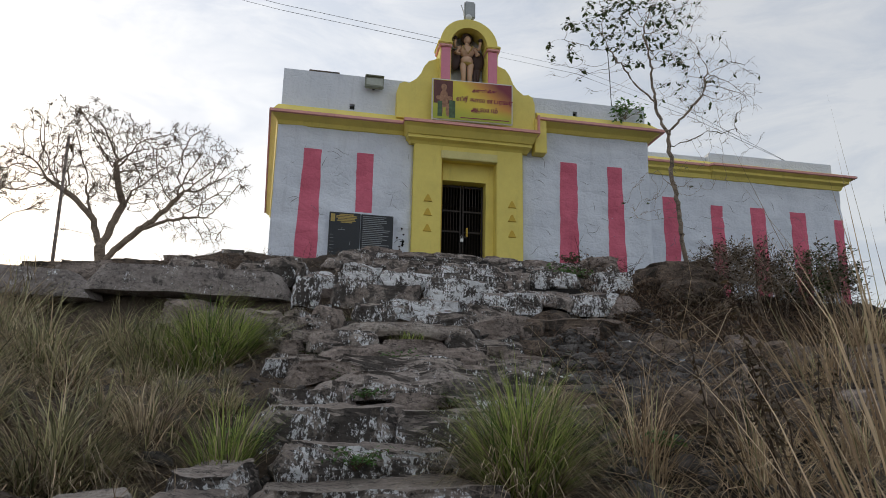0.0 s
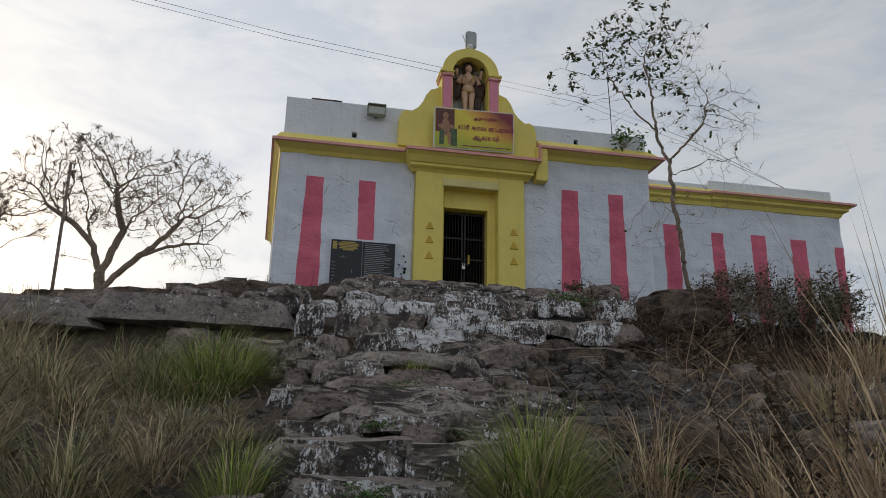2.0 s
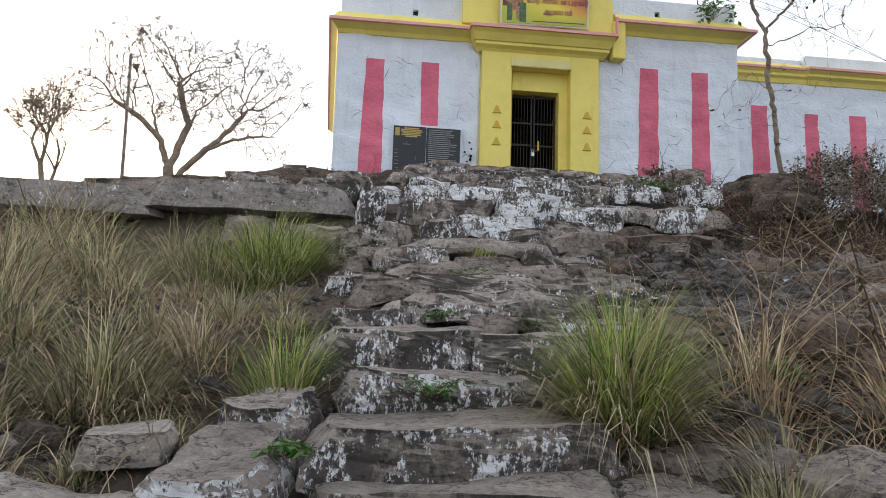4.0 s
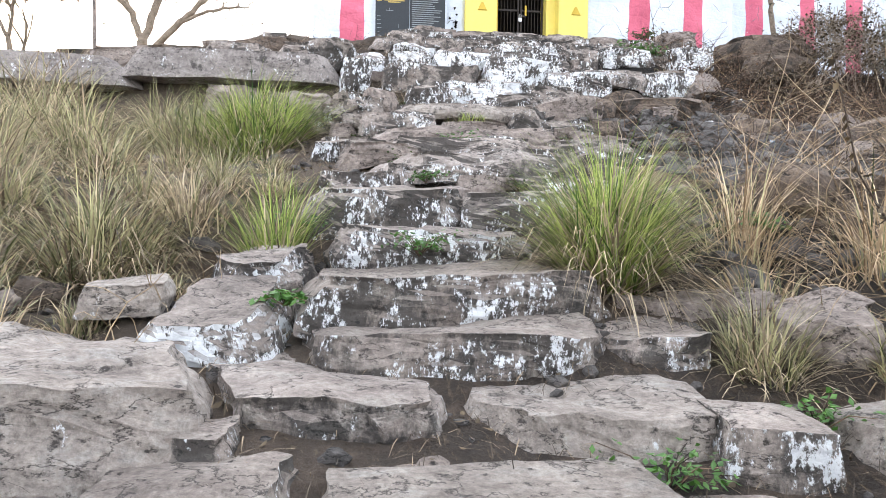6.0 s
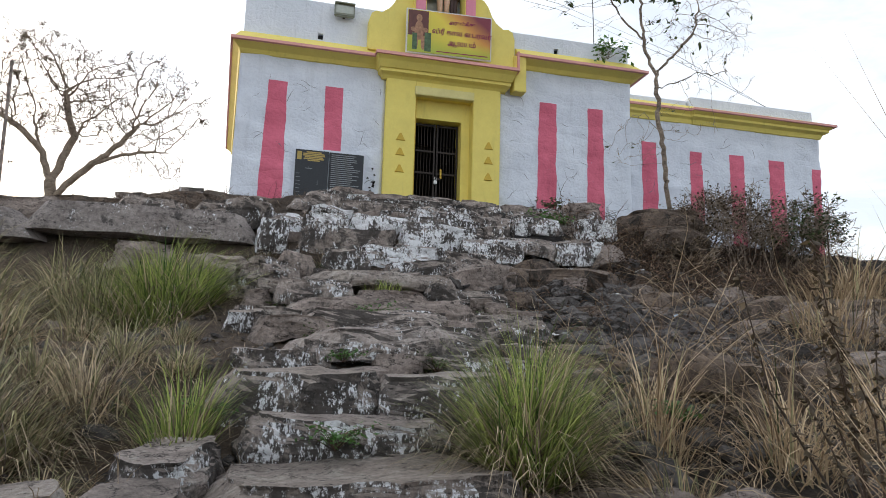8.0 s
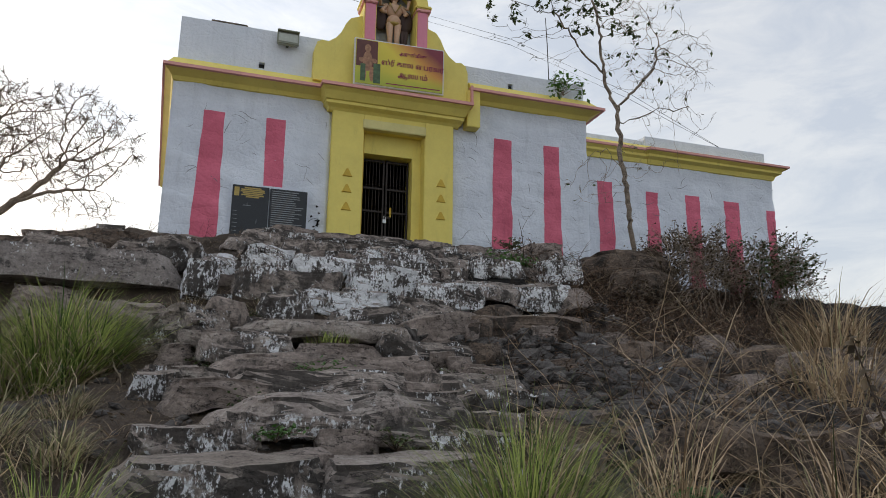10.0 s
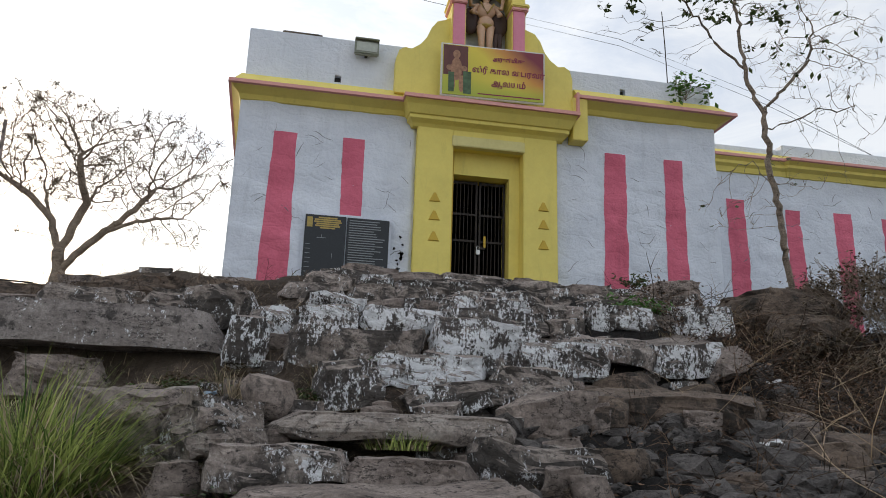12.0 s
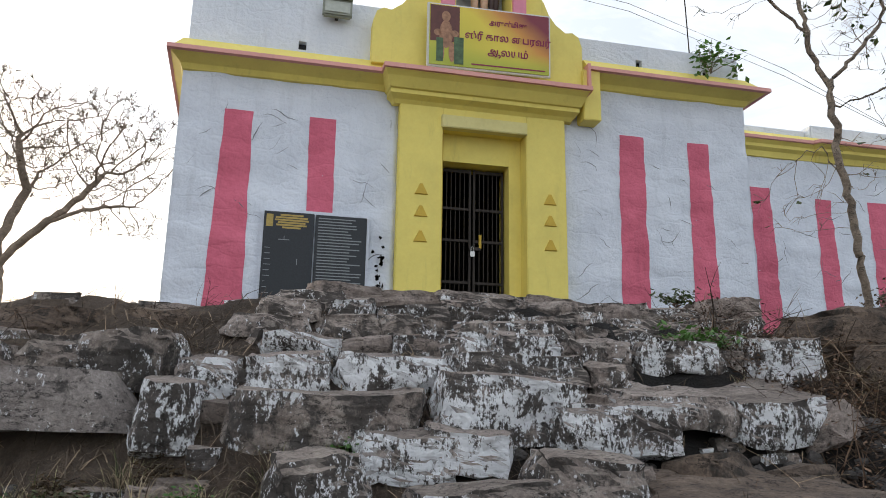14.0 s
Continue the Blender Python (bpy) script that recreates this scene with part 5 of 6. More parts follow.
def grow(bm, leaves, rng, p, d, length, radius, depth, spread, wander, lift, leaf, leaf_size, kids=(2, 3), shrink=0.72):
    """A branch, then the branches that it parts into; leaves at the last ones."""
    segs = 4 if depth > 1 else 3
    pts, radii = [p.copy()], [radius]
    d = d.normalized()
    for i in range(segs):
        d = (d + Vector((rng.gauss(0, wander), rng.gauss(0, wander), rng.gauss(lift, wander * 0.7)))).normalized()
        p = p + d * (length / segs)
        pts.append(p.copy())
        radii.append(max(radius * (1 - 0.32 * (i + 1) / segs), MIN_TWIG[0]))
    tube(bm, pts, radii, 7 if depth > 3 else (5 if depth > 1 else 3), False)
    if depth == 0:
        if rng.random() < leaf:
            for _ in range(rng.randint(2, 5)):
                q = pts[rng.randint(1, segs)] + Vector((rng.gauss(0, 0.04), rng.gauss(0, 0.04), rng.gauss(0, 0.04))) * (leaf_size / 0.07)
                add_leaf(leaves, rng, q, leaf_size)
        return
    for k in range(rng.randint(*kids)):
        at = pts[-1] if k < 2 else pts[rng.randint(max(1, segs // 2), segs)]
        u = d.orthogonal().normalized()
        u.rotate(Matrix.Rotation(rng.uniform(0, 2 * math.pi), 3, d))
        nd = (d + u * rng.uniform(0.5, 1.0) * spread).normalized()
        grow(bm, leaves, rng, at.copy(), nd, length * shrink * rng.uniform(0.75, 1.2), radii[-1] * rng.uniform(0.62, 0.84), depth - 1, spread, wander, lift, leaf, leaf_size, kids, shrink)


def add_leaf(bm, rng, at, size, hang=0.5):
    a = rng.uniform(0, 2 * math.pi)
    d = Vector((math.cos(a), math.sin(a), rng.uniform(-hang - 0.5, 0.3))).normalized()
    s = d.cross(Vector((rng.gauss(0, 0.4), rng.gauss(0, 0.4), 1))).normalized() * size * 0.28
    l = size * rng.uniform(0.7, 1.3)
    fold = d.cross(s).normalized() * size * 0.08
    v = [bm.verts.new(at), bm.verts.new(at + d * l * 0.45 + s + fold), bm.verts.new(at + d * l), bm.verts.new(at + d * l * 0.45 - s + fold)]
    bm.faces.new((v[0], v[1], v[2]))
    bm.faces.new((v[0], v[2], v[3]))


def tree(name, label, at, stems, limbs, seed, spread, wander, lift, leaf, leaf_size, leaf_mat, kids=(2, 3), shrink=0.72, category="tree", group="", twig=0.004):
    """Stems are given point by point; limbs start on them and part again and again."""
    rng = random.Random(seed)
    MIN_TWIG[0] = twig
    t = thing(name, label, category, at, 0, "", group)
    wood, leaves = bmesh.new(), bmesh.new()
    for pts, radii in stems:
        tube(wood, pts, radii, 9, False)
    for off, d, length, radius, depth in limbs:
        grow(wood, leaves, rng, Vector(off), Vector(d), length, radius, depth, spread, wander, lift, leaf, leaf_size, kids, shrink)
    part("trunk", wood, BARK, t, smooth=True)
    if len(leaves.verts):
        part("crown", leaves, leaf_mat, t, "sparse leaves")["kind"] = "stuff"
    else:
        leaves.free()
    return t


def branch_out(rng, stems, blobs, step, reach, kill):
    """Branches that grow towards the free space of a crown. Returns points, parents and the depth of each."""
    pts, parent = [], []
    for stem in stems:
        last = -1
        first = np.array(stem[0], float)
        if pts:
            last = int(np.argmin(np.linalg.norm(np.array(pts) - first, axis=1)))
        for p, q in zip(stem, stem[1:]):
            p, q = np.array(p, float), np.array(q, float)
            n = max(1, int(np.linalg.norm(q - p) / step))
            for k in range(n if last >= 0 else n + 1):
                f = (k + 1) / n if last >= 0 else k / n
                pts.append(p + (q - p) * f + np.array([rng.gauss(0, 0.02) for _ in range(3)]))
                parent.append(last)
                last = len(pts) - 1
    aim = []
    for (cx, cy, cz), (rx, ry, rz), count in blobs:
        made = 0
        while made < count:
            v = np.array([rng.uniform(-1, 1) for _ in range(3)])
            if 0.12 < v @ v < 1:
                aim.append((cx + v[0] * rx, cy + v[1] * ry, cz + v[2] * rz))
                made += 1
    aim = np.array(aim)
    near, dist = np.zeros(len(aim), int), np.full(len(aim), 1e9)
    done = 0
    for _ in range(140):
        for i in range(done, len(pts)):
            d = np.linalg.norm(aim - pts[i], axis=1)
            closer = d < dist
            near[closer], dist[closer] = i, d[closer]
        done = len(pts)
        live = dist > kill
        aim, near, dist = aim[live], near[live], dist[live]
        pulled = dist < reach
        if not pulled.any():
            break
        for i in sorted(set(near[pulled].tolist())):
            d = aim[pulled & (near == i)] - pts[i]
            d = (d / np.linalg.norm(d, axis=1)[:, None]).sum(axis=0)
            d = d / max(np.linalg.norm(d), 1e-6) + np.array([rng.gauss(0, 0.14) for _ in range(3)])
            pts.append(pts[i] + d / np.linalg.norm(d) * step)
            parent.append(i)
    return pts, parent


def crowned_tree(name, label, at, stems, blobs, seed, base, twig, step, reach, kill, leaf_mat, leafy_at, leaf_size, twiglets):
    """A tree grown into the blobs of its crown; leafy_at(x, y, z) tells how leafy a twig's end is."""
    rng = random.Random(seed)
    t = thing(name, label, "tree", at)
    pts, parent = branch_out(rng, stems, blobs, step, reach, kill)
    kids = [[] for _ in pts]
    for i, k in enumerate(parent):
        if k >= 0:
            kids[k].append(i)
    tips = [0] * len(pts)
    order, pending = [], [0]
    while pending:
        i = pending.pop()
        order.append(i)
        pending += kids[i]
    for i in reversed(order):
        tips[i] = sum(tips[k] for k in kids[i]) or 1
    stem_nodes = sum(max(1, int((Vector(q) - Vector(p)).length / step)) for stem in stems for p, q in zip(stem, stem[1:])) + 1
    thick = base / (twig * tips[0] ** 0.40)
    radius = [twig * n ** 0.40 * (1 + (thick - 1) * (n / tips[0]) ** 0.5 if i < stem_nodes else 1) for i, n in enumerate(tips)]
    wood, leaves = bmesh.new(), bmesh.new()
    starts = [(-1, 0)]
    while starts:
        stem, i = starts.pop()
        line, radii = ([pts[stem]], [min(radius[stem], radius[i] * 1.3)]) if stem >= 0 else ([], [])
        while True:
            line.append(pts[i])
            radii.append(radius[i])
            if not kids[i]:
                break
            follow = max(kids[i], key=lambda k: tips[k])
            starts += [(i, k) for k in kids[i] if k != follow]
            i = follow
        if len(line) > 1:
            tube(wood, line, radii, 8 if radii[0] > 0.05 else (5 if radii[0] > 0.02 else 3), False)
        end = Vector(pts[i])
        out = (end - Vector(pts[parent[i]])).normalized()
        amount = leafy_at(*end)
        for _ in range(twiglets):
            d = (out + Vector((rng.gauss(0, 0.6), rng.gauss(0, 0.6), rng.gauss(0.15, 0.5)))).normalized() * step * rng.uniform(0.9, 2.4)
            tip = end + d + Vector((0, 0, -0.15 * step))
            tube(wood, [end, end + d * 0.5 + Vector((rng.gauss(0, 0.02), 0, 0.03)), tip], [twig * 0.9, twig * 0.75, twig * 0.45], 3, False)
            for _k in range(rng.randint(2, 4)):
                if rng.random() < amount:
                    add_leaf(leaves, rng, end.lerp(tip, rng.uniform(0.2, 1.05)), leaf_size * rng.uniform(0.7, 1.2), 0.8)
    part("trunk", wood, BARK, t, smooth=True)
    part("crown", leaves, leaf_mat, t, "sparse leaves")["kind"] = "stuff"
    return t


crowned_tree("bare_tree", "low spreading tree, nearly bare against the sky", (-6.93, 31.0, 3.10),
             [[(0.05, 0, -0.3), (0.1, 0, 2.81), (0, 0, 4.41), (-0.1, 0, 5.26), (-0.55, 0, 6.51), (-1, 0.1, 7.81)],
              [(-0.1, 0, 5.26), (0.3, 0.2, 6.51), (0.75, 0.3, 7.81)],
              [(0, 0, 4.41), (0.35, -0.1, 5.01), (1.35, -0.2, 6.06), (2.1, -0.2, 6.81), (2.8, -0.2, 7.71)],
              [(-0.1, 0, 5.26), (-0.55, -0.2, 5.76), (-1.4, -0.2, 5.86)],
              [(-0.6, 0, 6.61), (-1.4, -0.1, 7.31), (-2.4, 0, 7.91)],
              [(0.5, 0.2, 7.11), (0.2, 0.3, 8.11), (0, 0.3, 9.01)],
              [(1.35, -0.2, 6.06), (2.4, -0.3, 6.51), (3.4, -0.3, 6.71)]],
             [((-0.9, 0, 9.21), (3.0, 2.6, 2.1), 800), ((2.9, 0, 8.81), (2.5, 2.2, 1.9), 640), ((-3.3, 0, 8.11), (1.6, 1.5, 1.2), 170), ((3.4, 0, 6.31), (1.4, 1, 0.7), 70), ((1, 0, 8.41), (1.6, 1.6, 1.6), 170)],
             12, 0.27, 0.0110, 0.20, 1.3, 0.27, LEAF_DULL, lambda x, y, z: 0.6 if x < -2.2 or z > 10.11 else 0.24, 0.085, 6)
tree("bare_tree", "small dry tree on the skyline", (-8.6, 23.5, 4.6), [([(0, 0, -0.2), (0.05, 0, 1.0), (-0.1, 0, 1.9)], [0.11, 0.09, 0.07])], [((-0.1, 0, 1.9), (0.2, 0, 1), 0.9, 0.06, 5), ((-0.1, 0, 1.9), (-0.6, 0.2, 1), 0.9, 0.06, 5), ((0.05, 0, 1.0), (0.8, -0.2, 1), 1.0, 0.06, 5)], 15, 0.7, 0.12, 0.03, 0.4, 0.08, LEAF_DULL, (2, 4), 0.74, twig=0.009)
crowned_tree("slender_tree", "slender tree with sparse drooping leaves beside the temple", (7.83, 12.25, 4.1),
             [[(0, 0, -0.1), (-0.06, 0, 0.7), (-0.14, 0, 1.7), (-0.25, 0, 2.75), (-0.44, 0, 3.4), (-0.50, 0, 4.2), (-0.62, 0, 5.0)],
              [(-0.25, 0, 2.75), (0.15, -0.1, 3.2), (0.5, -0.1, 3.6), (0.75, 0, 4.3)],
              [(-0.2, 0, 2.5), (0.4, -0.2, 2.75), (0.95, -0.3, 2.85)],
              [(-0.14, 0, 1.7), (-0.6, -0.2, 1.9), (-1.0, -0.3, 1.7)],
              [(-0.44, 0, 3.4), (-0.9, 0.1, 3.9), (-1.3, 0.1, 4.5)]],
             [((-0.85, 0, 5.1), (0.95, 0.8, 1.0), 230), ((-0.15, 0, 5.2), (0.7, 0.6, 1.0), 150), ((-1.7, 0, 4.2), (1.05, 0.5, 0.75), 80), ((0.7, 0, 3.9), (1.15, 0.7, 1.0), 230), ((0.5, 0, 5.1), (0.5, 0.5, 1.0), 36), ((1.0, 0, 2.8), (0.9, 0.5, 0.3), 36), ((0.4, 0, 1.9), (0.6, 0.5, 0.35), 26), ((-0.75, 0, 1.4), (0.5, 0.4, 0.5), 30)],
             23, 0.044, 0.0034, 0.10, 0.85, 0.16, LEAF, lambda x, y, z: 0.75 if z > 3.9 and x < 0.05 else (0.07 if z > 2 else 0.02), 0.10, 4)
for x, y, h, n, seed, mat, label in ((8.4, 12.05, 0.42, 8, 31, LEAF_DULL, "withered brown shrub at the foot of the tree"), (8.55, 11.3, 0.60, 9, 32, LEAF_DULL, "brown-leaved shrub on the bank before the wing"), (9.2, 11.4, 0.56, 9, 36, LEAF_DULL, "brown-leaved shrub on the bank before the wing"), (9.9, 11.6, 0.50, 8, 33, LEAF, "dark green shrub at the end of the wing"), (10.6, 11.8, 0.40, 6, 34, LEAF, "dark green shrub at the end of the wing"), (7.4, 11.0, 0.28, 5, 35, LEAF_DULL, "withered low shrub on the bank")):
    rng = random.Random(seed)
    limbs = [((rng.uniform(-0.2, 0.2), rng.uniform(-0.1, 0.1), 0), (rng.uniform(-0.8, 0.8), rng.uniform(-0.6, 0.6), 1), h * rng.uniform(0.8, 1.2), 0.014, 4) for _ in range(n)]
    tree("shrub", label, (x, y, ground_z(x, y) - 0.03), [], limbs, seed, 0.75, 0.16, 0.0, 0.5, 0.06 if mat is LEAF_DULL else 0.075, mat, (2, 4), 0.72, "shrub", "shrubs", 0.004)
rng = random.Random(77)
tree("parapet_plant", "green seedling fig rooted in the parapet", (8.28, 15.46, 8.66), [], [((0, 0, 0), (rng.uniform(-0.9, 0.9), -0.5, rng.uniform(0.1, 0.8)), 0.22, 0.008, 2) for _ in range(6)], 41, 0.8, 0.15, 0.0, 1.0, 0.13, LEAF_FRESH, (2, 3), 0.8, "plant")


def weed(x, y, z, r, n, seed, label, size=0.05, mat=LEAF_FRESH):
    rng = random.Random(seed)
    t = thing("weed", label, "weed", (x, y, z), 0, "", "weeds")
    st, lv = bmesh.new(), bmesh.new()
    for _ in range(n):
        a, l = rng.uniform(0, 6.28), r * rng.uniform(0.3, 1.0)
        tip = Vector((math.cos(a) * l, math.sin(a) * l * 0.6, rng.uniform(0.02, 0.45) * r))
        tube(st, [(0, 0, -0.02), tip * 0.5 + Vector((0, 0, 0.1 * r)), tip], [0.003, 0.0025, 0.0015], 3, False)
        for k in range(7):
            add_leaf(lv, rng, tip * rng.uniform(0.3, 1.0) + Vector((rng.gauss(0, 0.1 * r), rng.gauss(0, 0.1 * r), rng.uniform(0, 0.15) * r)), size)
    part("stem", st, TWIG, t)["kind"] = "stuff"
    part("foliage", lv, mat, t)["kind"] = "stuff"


weed(5.25, 11.45, 3.72, 0.45, 40, 1, "green creeping weed on the terrace steps", 0.07)
weed(5.75, 12.6, 4.3, 0.35, 22, 2, "small weed on the terrace edge", 0.06, LEAF)
weed(0.70, 4.05, 0.72, 0.16, 14, 3, "low green weed between the stones")
weed(1.35, 4.78, 0.92, 0.26, 24, 4, "low green weed between the stones", 0.035)
weed(0.68, 5.2, 1.05, 0.18, 14, 5, "low green weed between the stones", 0.035)
weed(1.95, 2.95, 0.24, 0.3, 24, 6, "low green weed between the stones", 0.035)
weed(2.62, 3.2, 0.36, 0.25, 20, 7, "low green weed between the stones", 0.04)
weed(3.55, 5.1, 1.1, 0.2, 14, 8, "fresh green sprig on the bank", 0.06)
weed(1.5, 5.95, 1.4, 0.2, 14, 9, "low green weed between the stones", 0.035)
weed(1.9, 7.25, 1.8, 0.3, 20, 10, "low green weed between the stones", 0.035)

for k, (wx, wy) in enumerate(((1.6, 8.35), (2.25, 7.7), (2.5, 8.95), (1.2, 7.85), (3.0, 7.15), (1.5, 6.6), (2.2, 6.1), (1.1, 9.1))):
    weed(wx, wy, ground_z(wx, wy) + 0.05, 0.26, 24, 20 + k, "low green weed between the stones", 0.035, LEAF)

rng = random.Random(71)
for k in range(14):
    wx, wy = rng.uniform(-0.3, 2.3), rng.uniform(9.6, 10.4)
    weed(wx, wy, ground_z(wx, wy) + 0.02, 0.24, 26, 40 + k, "low dull weed below the stone beam", 0.04, rng.choice((LEAF, LEAF_DULL, LEAF_FRESH)))
for k in range(9):
    wx, wy = rng.uniform(-0.1, 2.6), rng.uniform(9.8, 10.4)
    tuft(wx, wy, 0.3, 0.24, 60, 200, "little dry grass tuft below the beam", 90 + k, OD, 0.0045, 1.3)
for k in range(10):
    wx, wy = rng.uniform(1.3, 5.8), rng.uniform(10.9, 12.6)
    tuft(wx, wy, 0.22, 0.13, 20, 160, "short straw growing on the terrace steps", 110 + k, OD, 0.004, 1.5)


def stalk(x, y, height, seed, label, leafmat):
    """A tall weed: leaning stems with withered leaves near their tops."""
    rng = random.Random(seed)
    t = thing("weed_stalk", label, "weed", (x, y, ground_z(x, y) - 0.03), 0, "", "tall weeds")
    lv = bmesh.new()
    for _ in range(5):
        st = bmesh.new()
        d = Vector((rng.uniform(-0.35, 0.35), rng.uniform(-0.2, 0.3), 1)).normalized()
        h = height * rng.uniform(0.7, 1.05)
        pts = [d * h * k + Vector((0.08 * rng.gauss(0, 1) * k, 0, -0.12 * k * k)) for k in (0, 0.33, 0.66, 1)]
        tube(st, pts, [0.007, 0.006, 0.004, 0.002], 5, False)
        for _ in range(75):
            k = rng.uniform(0.5, 1.0)
            i = min(int(k * 3), 2)
            q = pts[i].lerp(pts[i + 1], k * 3 - i)
            add_leaf(lv, rng, q, rng.uniform(0.025, 0.05), 0.9)
        part("stem", st, TWIG, t)
    part("foliage", lv, leafmat, t, "withered hanging leaves")["kind"] = "stuff"


stalk(3.15, 3.05, 1.75, 1, "tall weed with withered hanging leaves", LEAF_DULL)
stalk(3.6, 3.5, 1.5, 2, "tall weed with withered hanging leaves", LEAF_DULL)


# ---- ground cover ----
def scatter_stones():
    """Loose stones half sunk in the earth."""
    rng = random.Random(4)
    ball = bmesh.new()
    bmesh.ops.create_icosphere(ball, subdivisions=1, radius=1.0)
    shape = [v.co.copy() for v in ball.verts]
    tris = [[v.index for v in f.verts] for f in ball.faces]
    ball.free()
    verts, faces = [], []
    for _ in range(5200):
        k = rng.random()
        if k < 0.45:
            x, y, s = rng.gauss(6.0, 1.2), rng.gauss(7.4, 0.9), rng.uniform(0.02, 0.07) * rng.choice((1, 1, 1, 1.7))
        elif k < 0.80:
            x, y, s = rng.uniform(2.9, 9.5), rng.uniform(4.3, 11.0), rng.uniform(0.025, 0.09) * rng.choice((1, 1, 1, 1.9))
        elif k < 0.92:
            x, y, s = rng.uniform(-3.0, 0.6), rng.uniform(2.0, 10.5), rng.uniform(0.015, 0.07)
        else:
            x, y, s = rng.uniform(0.6, 3.2), rng.uniform(2.2, 10.4), rng.uniform(0.012, 0.05)
        m = Matrix.LocRotScale((x, y, ground_z(x, y) + s * 0.15), Euler((rng.uniform(-0.4, 0.4), rng.uniform(-0.4, 0.4), rng.uniform(0, 6.28))), (s * rng.uniform(0.8, 1.7), s * rng.uniform(0.7, 1.2), s * rng.uniform(0.4, 0.85)))
        n = len(verts)
        verts += [m @ (v * rng.uniform(0.72, 1.2)) for v in shape]
        faces += [[n + i for i in f] for f in tris]
    me = bpy.data.meshes.new("loose_stones")
    me.from_pydata(verts, [], faces)
    me.materials.append(stone("bank_rubble", (0.20, 0.185, 0.18), (0.035, 0.031, 0.029), lichen_shade=0.0))
    tagged(new("loose_stones", me), "loose grey stones scattered over the bank", "stones", kind="stuff")


def scatter_straw():
    """Dry stems, straw and leaf litter lying on the ground."""
    rng = random.Random(6)
    verts, faces = [], []
    for _ in range(34000):
        y = rng.uniform(1.8, 12.5)
        x = rng.uniform(-3.2, 9.0) if rng.random() < 0.8 else rng.uniform(0.4, 3.4)
        if x > 3.4 and y > 5.0 and rng.random() < 0.9:
            continue
        a, l, w = rng.uniform(0, 6.28), rng.uniform(0.04, 0.16) * (0.5 + y / 12), rng.uniform(0.0008, 0.0022) * (0.45 + y / 7)
        dx, dy = math.cos(a) * l / 2, math.sin(a) * l / 2
        px, py = -math.sin(a) * w, math.cos(a) * w
        lift = abs(rng.gauss(0, 0.02))
        za, zc = ground_z(x - dx, y - dy) + 0.006 + lift, ground_z(x + dx, y + dy) + 0.006 + abs(rng.gauss(0, 0.03))
        zm = max(ground_z(x, y) + 0.01, (za + zc) / 2 + 0.01)
        n = len(verts)
        verts += [(x - dx + px, y - dy + py, za), (x - dx - px, y - dy - py, za), (x - px, y - py, zm), (x + px, y + py, zm), (x + dx, y + dy, zc)]
        faces += [(n, n + 1, n + 2, n + 3), (n + 3, n + 2, n + 4)]
    me = bpy.data.meshes.new("straw_litter")
    me.from_pydata(verts, [], faces)
    me.materials.append(leafy("straw_litter_stems", (0.03, 0.02, 0.013), (0.42, 0.31, 0.20), 0.75, 0.1, 0.2))
    tagged(new("straw_litter", me), "dry straw and stems littering the earth", "litter", kind="stuff")


def scatter_leaves():
    rng = random.Random(8)
    bm = bmesh.new()
    for _ in range(3500):
        x, y = rng.uniform(-3, 9), rng.uniform(2, 12.4)
        add_leaf(bm, rng, Vector((x, y, ground_z(x, y) + 0.02)), rng.uniform(0.025, 0.06), 0.0)
    ob = part("leaf_litter", bm, LEAF_DULL)
    tagged(ob, "withered brown leaves fallen on the ground", "litter", kind="stuff")


def brushwood(name, label, x0, x1, y0, y1, count, length, seed, mat, thick=0.004, lean=0.9):
    """A tangle of dead stems standing and lying over the bank."""
    rng = random.Random(seed)
    bm = bmesh.new()
    for _ in range(count):
        x, y = rng.uniform(x0, x1), rng.uniform(y0, y1)
        p = Vector((x, y, ground_z(x, y) - 0.02))
        a = rng.uniform(0, 6.28)
        d = Vector((math.cos(a) * lean, math.sin(a) * lean, rng.uniform(0.3, 1.3))).normalized()
        l = length * rng.uniform(0.4, 1.2)
        pts = [p.copy()]
        for _k in range(4):
            d = (d + Vector((rng.gauss(0, 0.22), rng.gauss(0, 0.22), rng.gauss(-0.12, 0.15)))).normalized()
            p = p + d * l / 4
            p.z = max(p.z, ground_z(p.x, p.y) + 0.01)
            pts.append(p.copy())
        r = thick * rng.uniform(0.5, 1.3)
        tube(bm, pts, [r, r * 0.9, r * 0.75, r * 0.6, r * 0.3], 3, False)
        for _k in range(rng.randint(1, 3)):
            q = pts[rng.randint(1, 3)]
            e = Vector((rng.gauss(0, 1), rng.gauss(0, 1), rng.gauss(0.5, 0.6))).normalized() * l * 0.35
            tube(bm, [q, q + e * 0.5 + Vector((0, 0, 0.02)), q + e], [r * 0.6, r * 0.45, r * 0.2], 3, False)
    ob = part(name, bm, mat)
    tagged(ob, label, "brush", kind="stuff")


scatter_stones()
scatter_straw()
scatter_leaves()


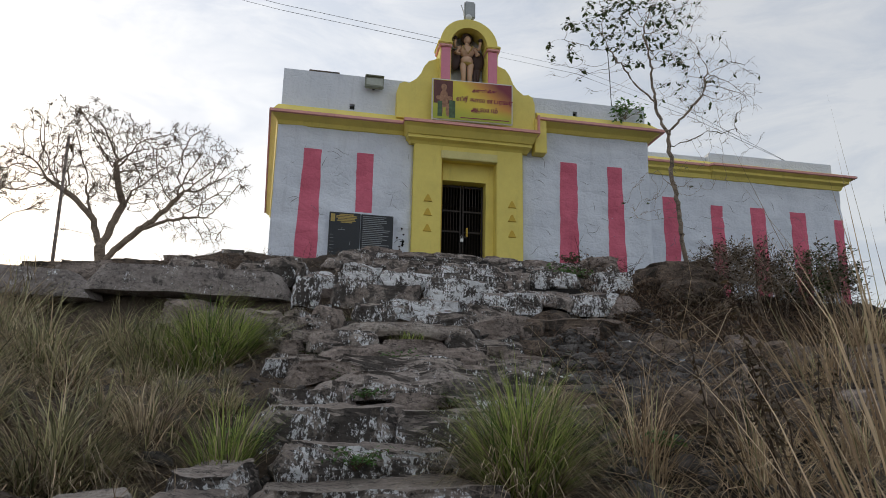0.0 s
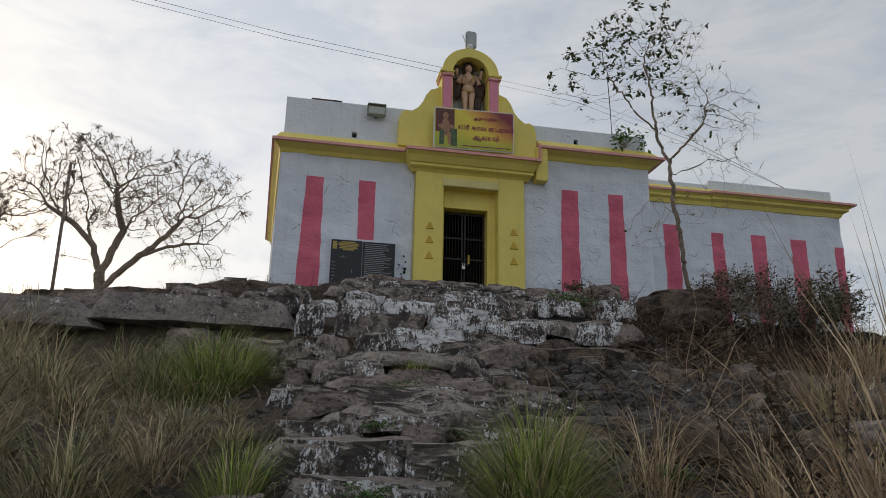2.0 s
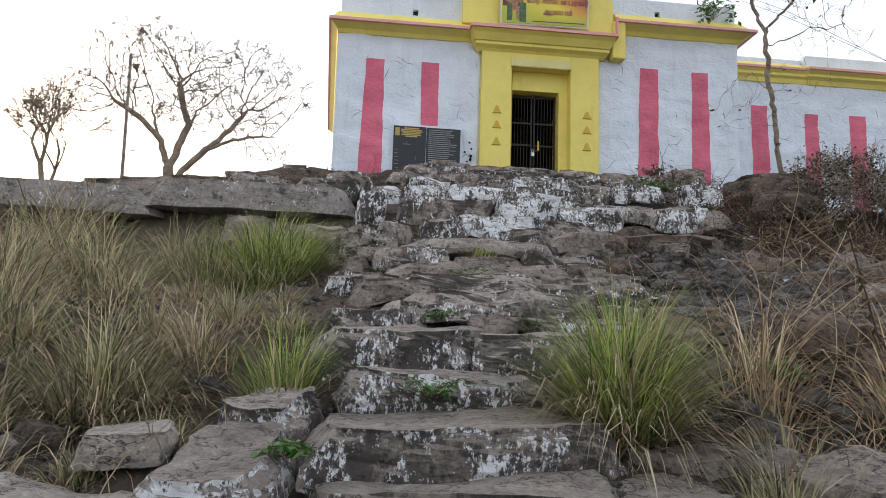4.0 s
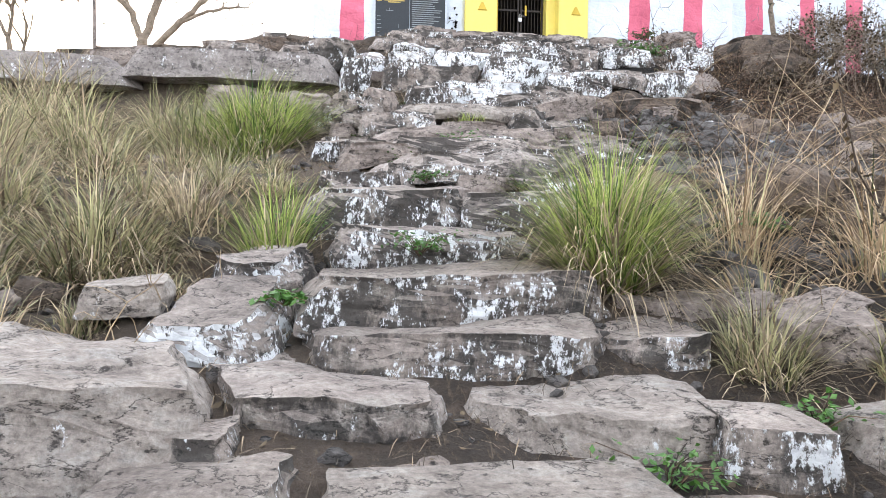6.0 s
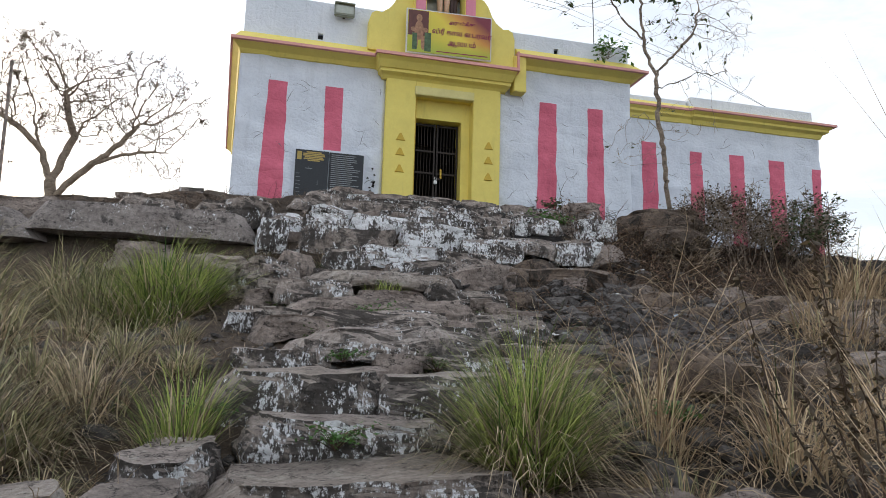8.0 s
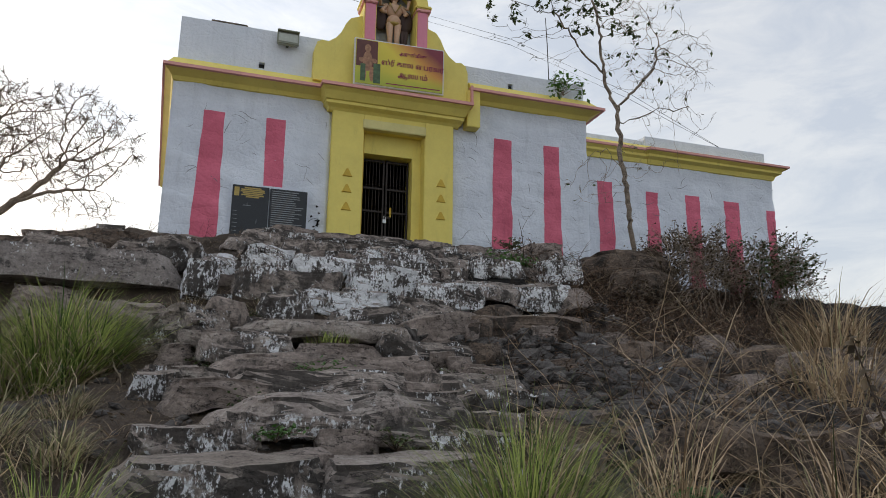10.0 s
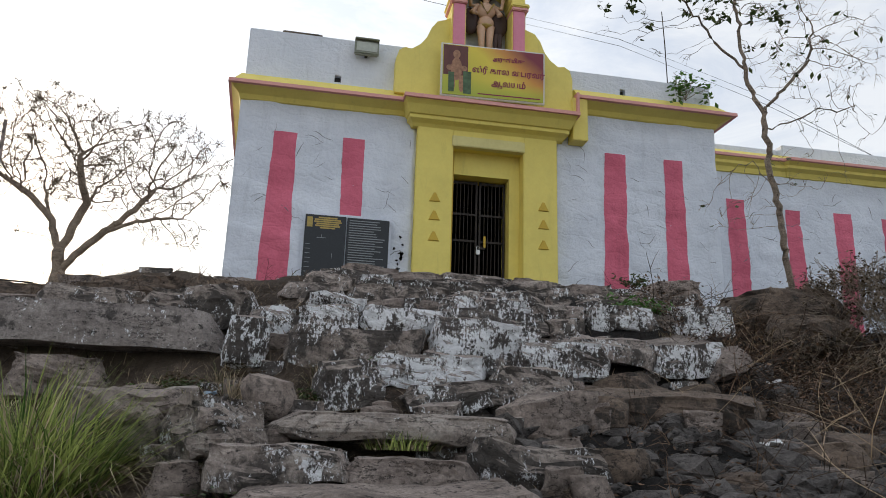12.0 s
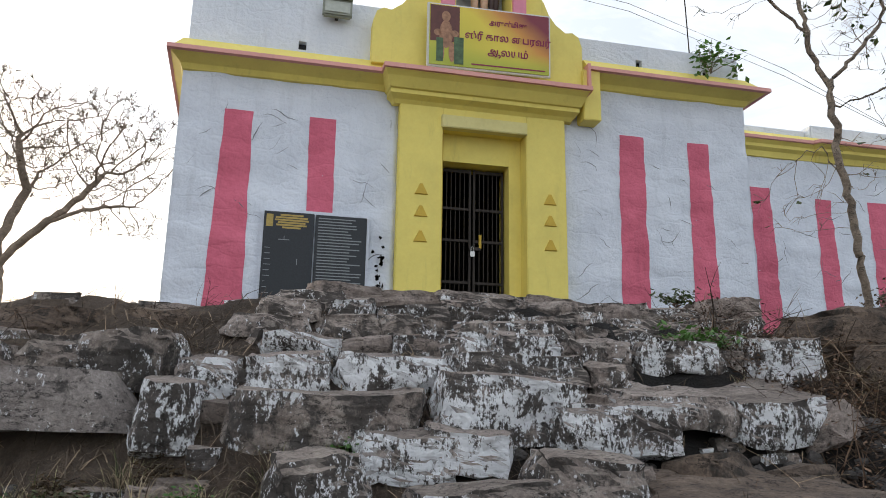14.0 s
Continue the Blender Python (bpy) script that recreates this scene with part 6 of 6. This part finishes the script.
def brush_leaves(x0, x1, y0, y1, count, height, seed):
    """Dead leaves caught in the brushwood."""
    rng = random.Random(seed)
    bm = bmesh.new()
    for _ in range(count):
        x, y = rng.uniform(x0, x1), rng.uniform(y0, y1)
        clump = max(0.0, 0.5 + noise.noise((x * 1.6, y * 1.6, 2.0)))
        add_leaf(bm, rng, Vector((x, y, ground_z(x, y) + rng.random() ** 1.5 * height * clump)), rng.uniform(0.025, 0.055), 0.2)
    ob = part("dead_leaves", bm, leafy("dead_brush_leaves", (0.03, 0.018, 0.012), (0.25, 0.15, 0.09), 0.8, 0.12, 0.25))
    tagged(ob, "rusty dead leaves caught in the brushwood", "brush", kind="stuff")


brush_leaves(5.4, 11.5, 9.3, 12.3, 20000, 0.8, 2)
brush_leaves(3.4, 9.0, 6.0, 9.6, 3000, 0.25, 3)
brushwood("dead_brush", "dark dead brushwood tangled over the bank", 5.5, 10.5, 9.3, 12.3, 1700, 0.75, 1, TWIG, 0.0055)
brushwood("dead_brush", "dark dead brushwood tangled over the bank", 3.6, 9.0, 6.2, 9.6, 600, 0.5, 2, TWIG, 0.0045)
brushwood("dry_stems", "bleached dry stems criss-crossing the bank", 2.9, 5.0, 3.6, 6.2, 330, 0.9, 3, STRAW, 0.003)
brushwood("dry_stems", "bleached dry stems criss-crossing the bank", 4.5, 8.5, 5.5, 9.6, 90, 1.3, 4, STRAW, 0.0035)
brushwood("dry_stems", "bleached dry stems among the grass tufts", -2.6, 0.5, 3.5, 8.0, 420, 0.45, 5, STRAW, 0.0025)
brushwood("dry_stems", "bleached dry stems over the dead brush", 5.8, 11.0, 9.0, 12.0, 120, 1.0, 7, STRAW, 0.0038)
brushwood("dead_brush", "dead twigs on the terrace edge", -3.0, 1.6, 11.6, 12.8, 200, 0.3, 6, TWIG, 0.004)


def litter(x, y, z, w, d, seed, mat, label):
    """A crumpled scrap of paper or plastic."""
    rng = random.Random(seed)
    bm = bmesh.new()
    bmesh.ops.create_grid(bm, x_segments=5, y_segments=4, size=0.5)
    for v in bm.verts:
        v.co = Vector((v.co.x * w, v.co.y * d, rng.uniform(0, 0.35) * min(w, d)))
    bmesh.ops.solidify(bm, geom=bm.faces[:], thickness=0.003)
    ob = part("paper_scrap", bm, mat)
    ob.matrix_world = pose(x, y, z, rng.uniform(-15, 15), rng.uniform(-15, 15), rng.uniform(0, 360))
    tagged(ob, label, "litter", "litter")


for i, (x, y, w, d, mat, label) in enumerate(((4.9, 8.7, 0.30, 0.12, PAPER, "torn white paper scrap on the bank"), (5.15, 8.4, 0.22, 0.14, PAPER, "crumpled white plastic bag on the bank"), (5.3, 8.1, 0.16, 0.12, PAPER_BLUE, "crumpled pale blue plastic on the bank"), (6.3, 10.6, 0.16, 0.12, PAPER, "torn white paper scrap on the bank"), (5.0, 7.5, 0.12, 0.08, PAPER, "torn white paper scrap on the bank"), (-0.05, 9.6, 0.22, 0.14, PAPER, "torn white paper below the stone beam"), (-0.35, 9.75, 0.16, 0.1, PAPER_BLUE, "crumpled pale blue plastic below the beam"), (-0.6, 9.5, 0.2, 0.14, PAPER, "torn white paper below the stone beam"), (0.85, 9.9, 0.14, 0.1, PAPER_BLUE, "crumpled pale blue plastic below the beam"), (3.5, 6.9, 0.14, 0.1, PAPER, "white scrap beside the steps"))):
    litter(x, y, ground_z(x, y) + 0.02, w, d, i + 1, mat, label)
bottle = thing("bottle", "green glass bottle lying on the bank", "bottle", (5.95, 9.6, ground_z(5.95, 9.6) + 0.045), 30)
part("body", tube(bmesh.new(), [(0, 0, 0), (0.02, 0, 0), (0.16, 0, 0), (0.20, 0, 0.005), (0.27, 0, 0.01)], [0.03, 0.037, 0.037, 0.018, 0.014], 12), GREEN_GLASS, bottle, smooth=True)
part("cap", tube(bmesh.new(), [(0.27, 0, 0.01), (0.292, 0, 0.011)], [0.016, 0.016], 10), WHITE, bottle)


def fallen_rocks():
    """Broken rocks strewn down the bank."""
    rng = random.Random(14)
    meshes = []
    for k in range(6):
        bm = rock_mesh(0.34, 0.26, 0.2, 300 + k, 6, 0.05, 0.35)
        me = bpy.data.meshes.new("bank_rock")
        bm.to_mesh(me)
        bm.free()
        me.materials.append(ROCK if k % 3 == 0 else ROCK_BROWN)
        meshes.append(me)
    for _ in range(46):
        x, y = rng.uniform(3.3, 8.5), rng.uniform(5.4, 10.9)
        s = rng.uniform(0.5, 1.7)
        ob = new("bank_rock", rng.choice(meshes))
        ob.matrix_world = pose(x, y, ground_z(x, y) - 0.05 * s, rng.uniform(-14, 14), rng.uniform(-14, 14), rng.uniform(0, 360)) @ Matrix.Scale(s, 4)
        tagged(ob, "broken grey rock half sunk in the bank", "stone", "rocks on the bank")
    for _ in range(14):
        x, y = rng.uniform(-1.8, -0.45), rng.uniform(3.2, 9.8)
        s = rng.uniform(0.4, 0.9)
        ob = new("bank_rock", rng.choice(meshes))
        ob.matrix_world = pose(x, y, ground_z(x, y) - 0.05 * s, rng.uniform(-14, 14), rng.uniform(-14, 14), rng.uniform(0, 360)) @ Matrix.Scale(s, 4)
        tagged(ob, "small grey rock among the grass", "stone", "rocks on the bank")


fallen_rocks()
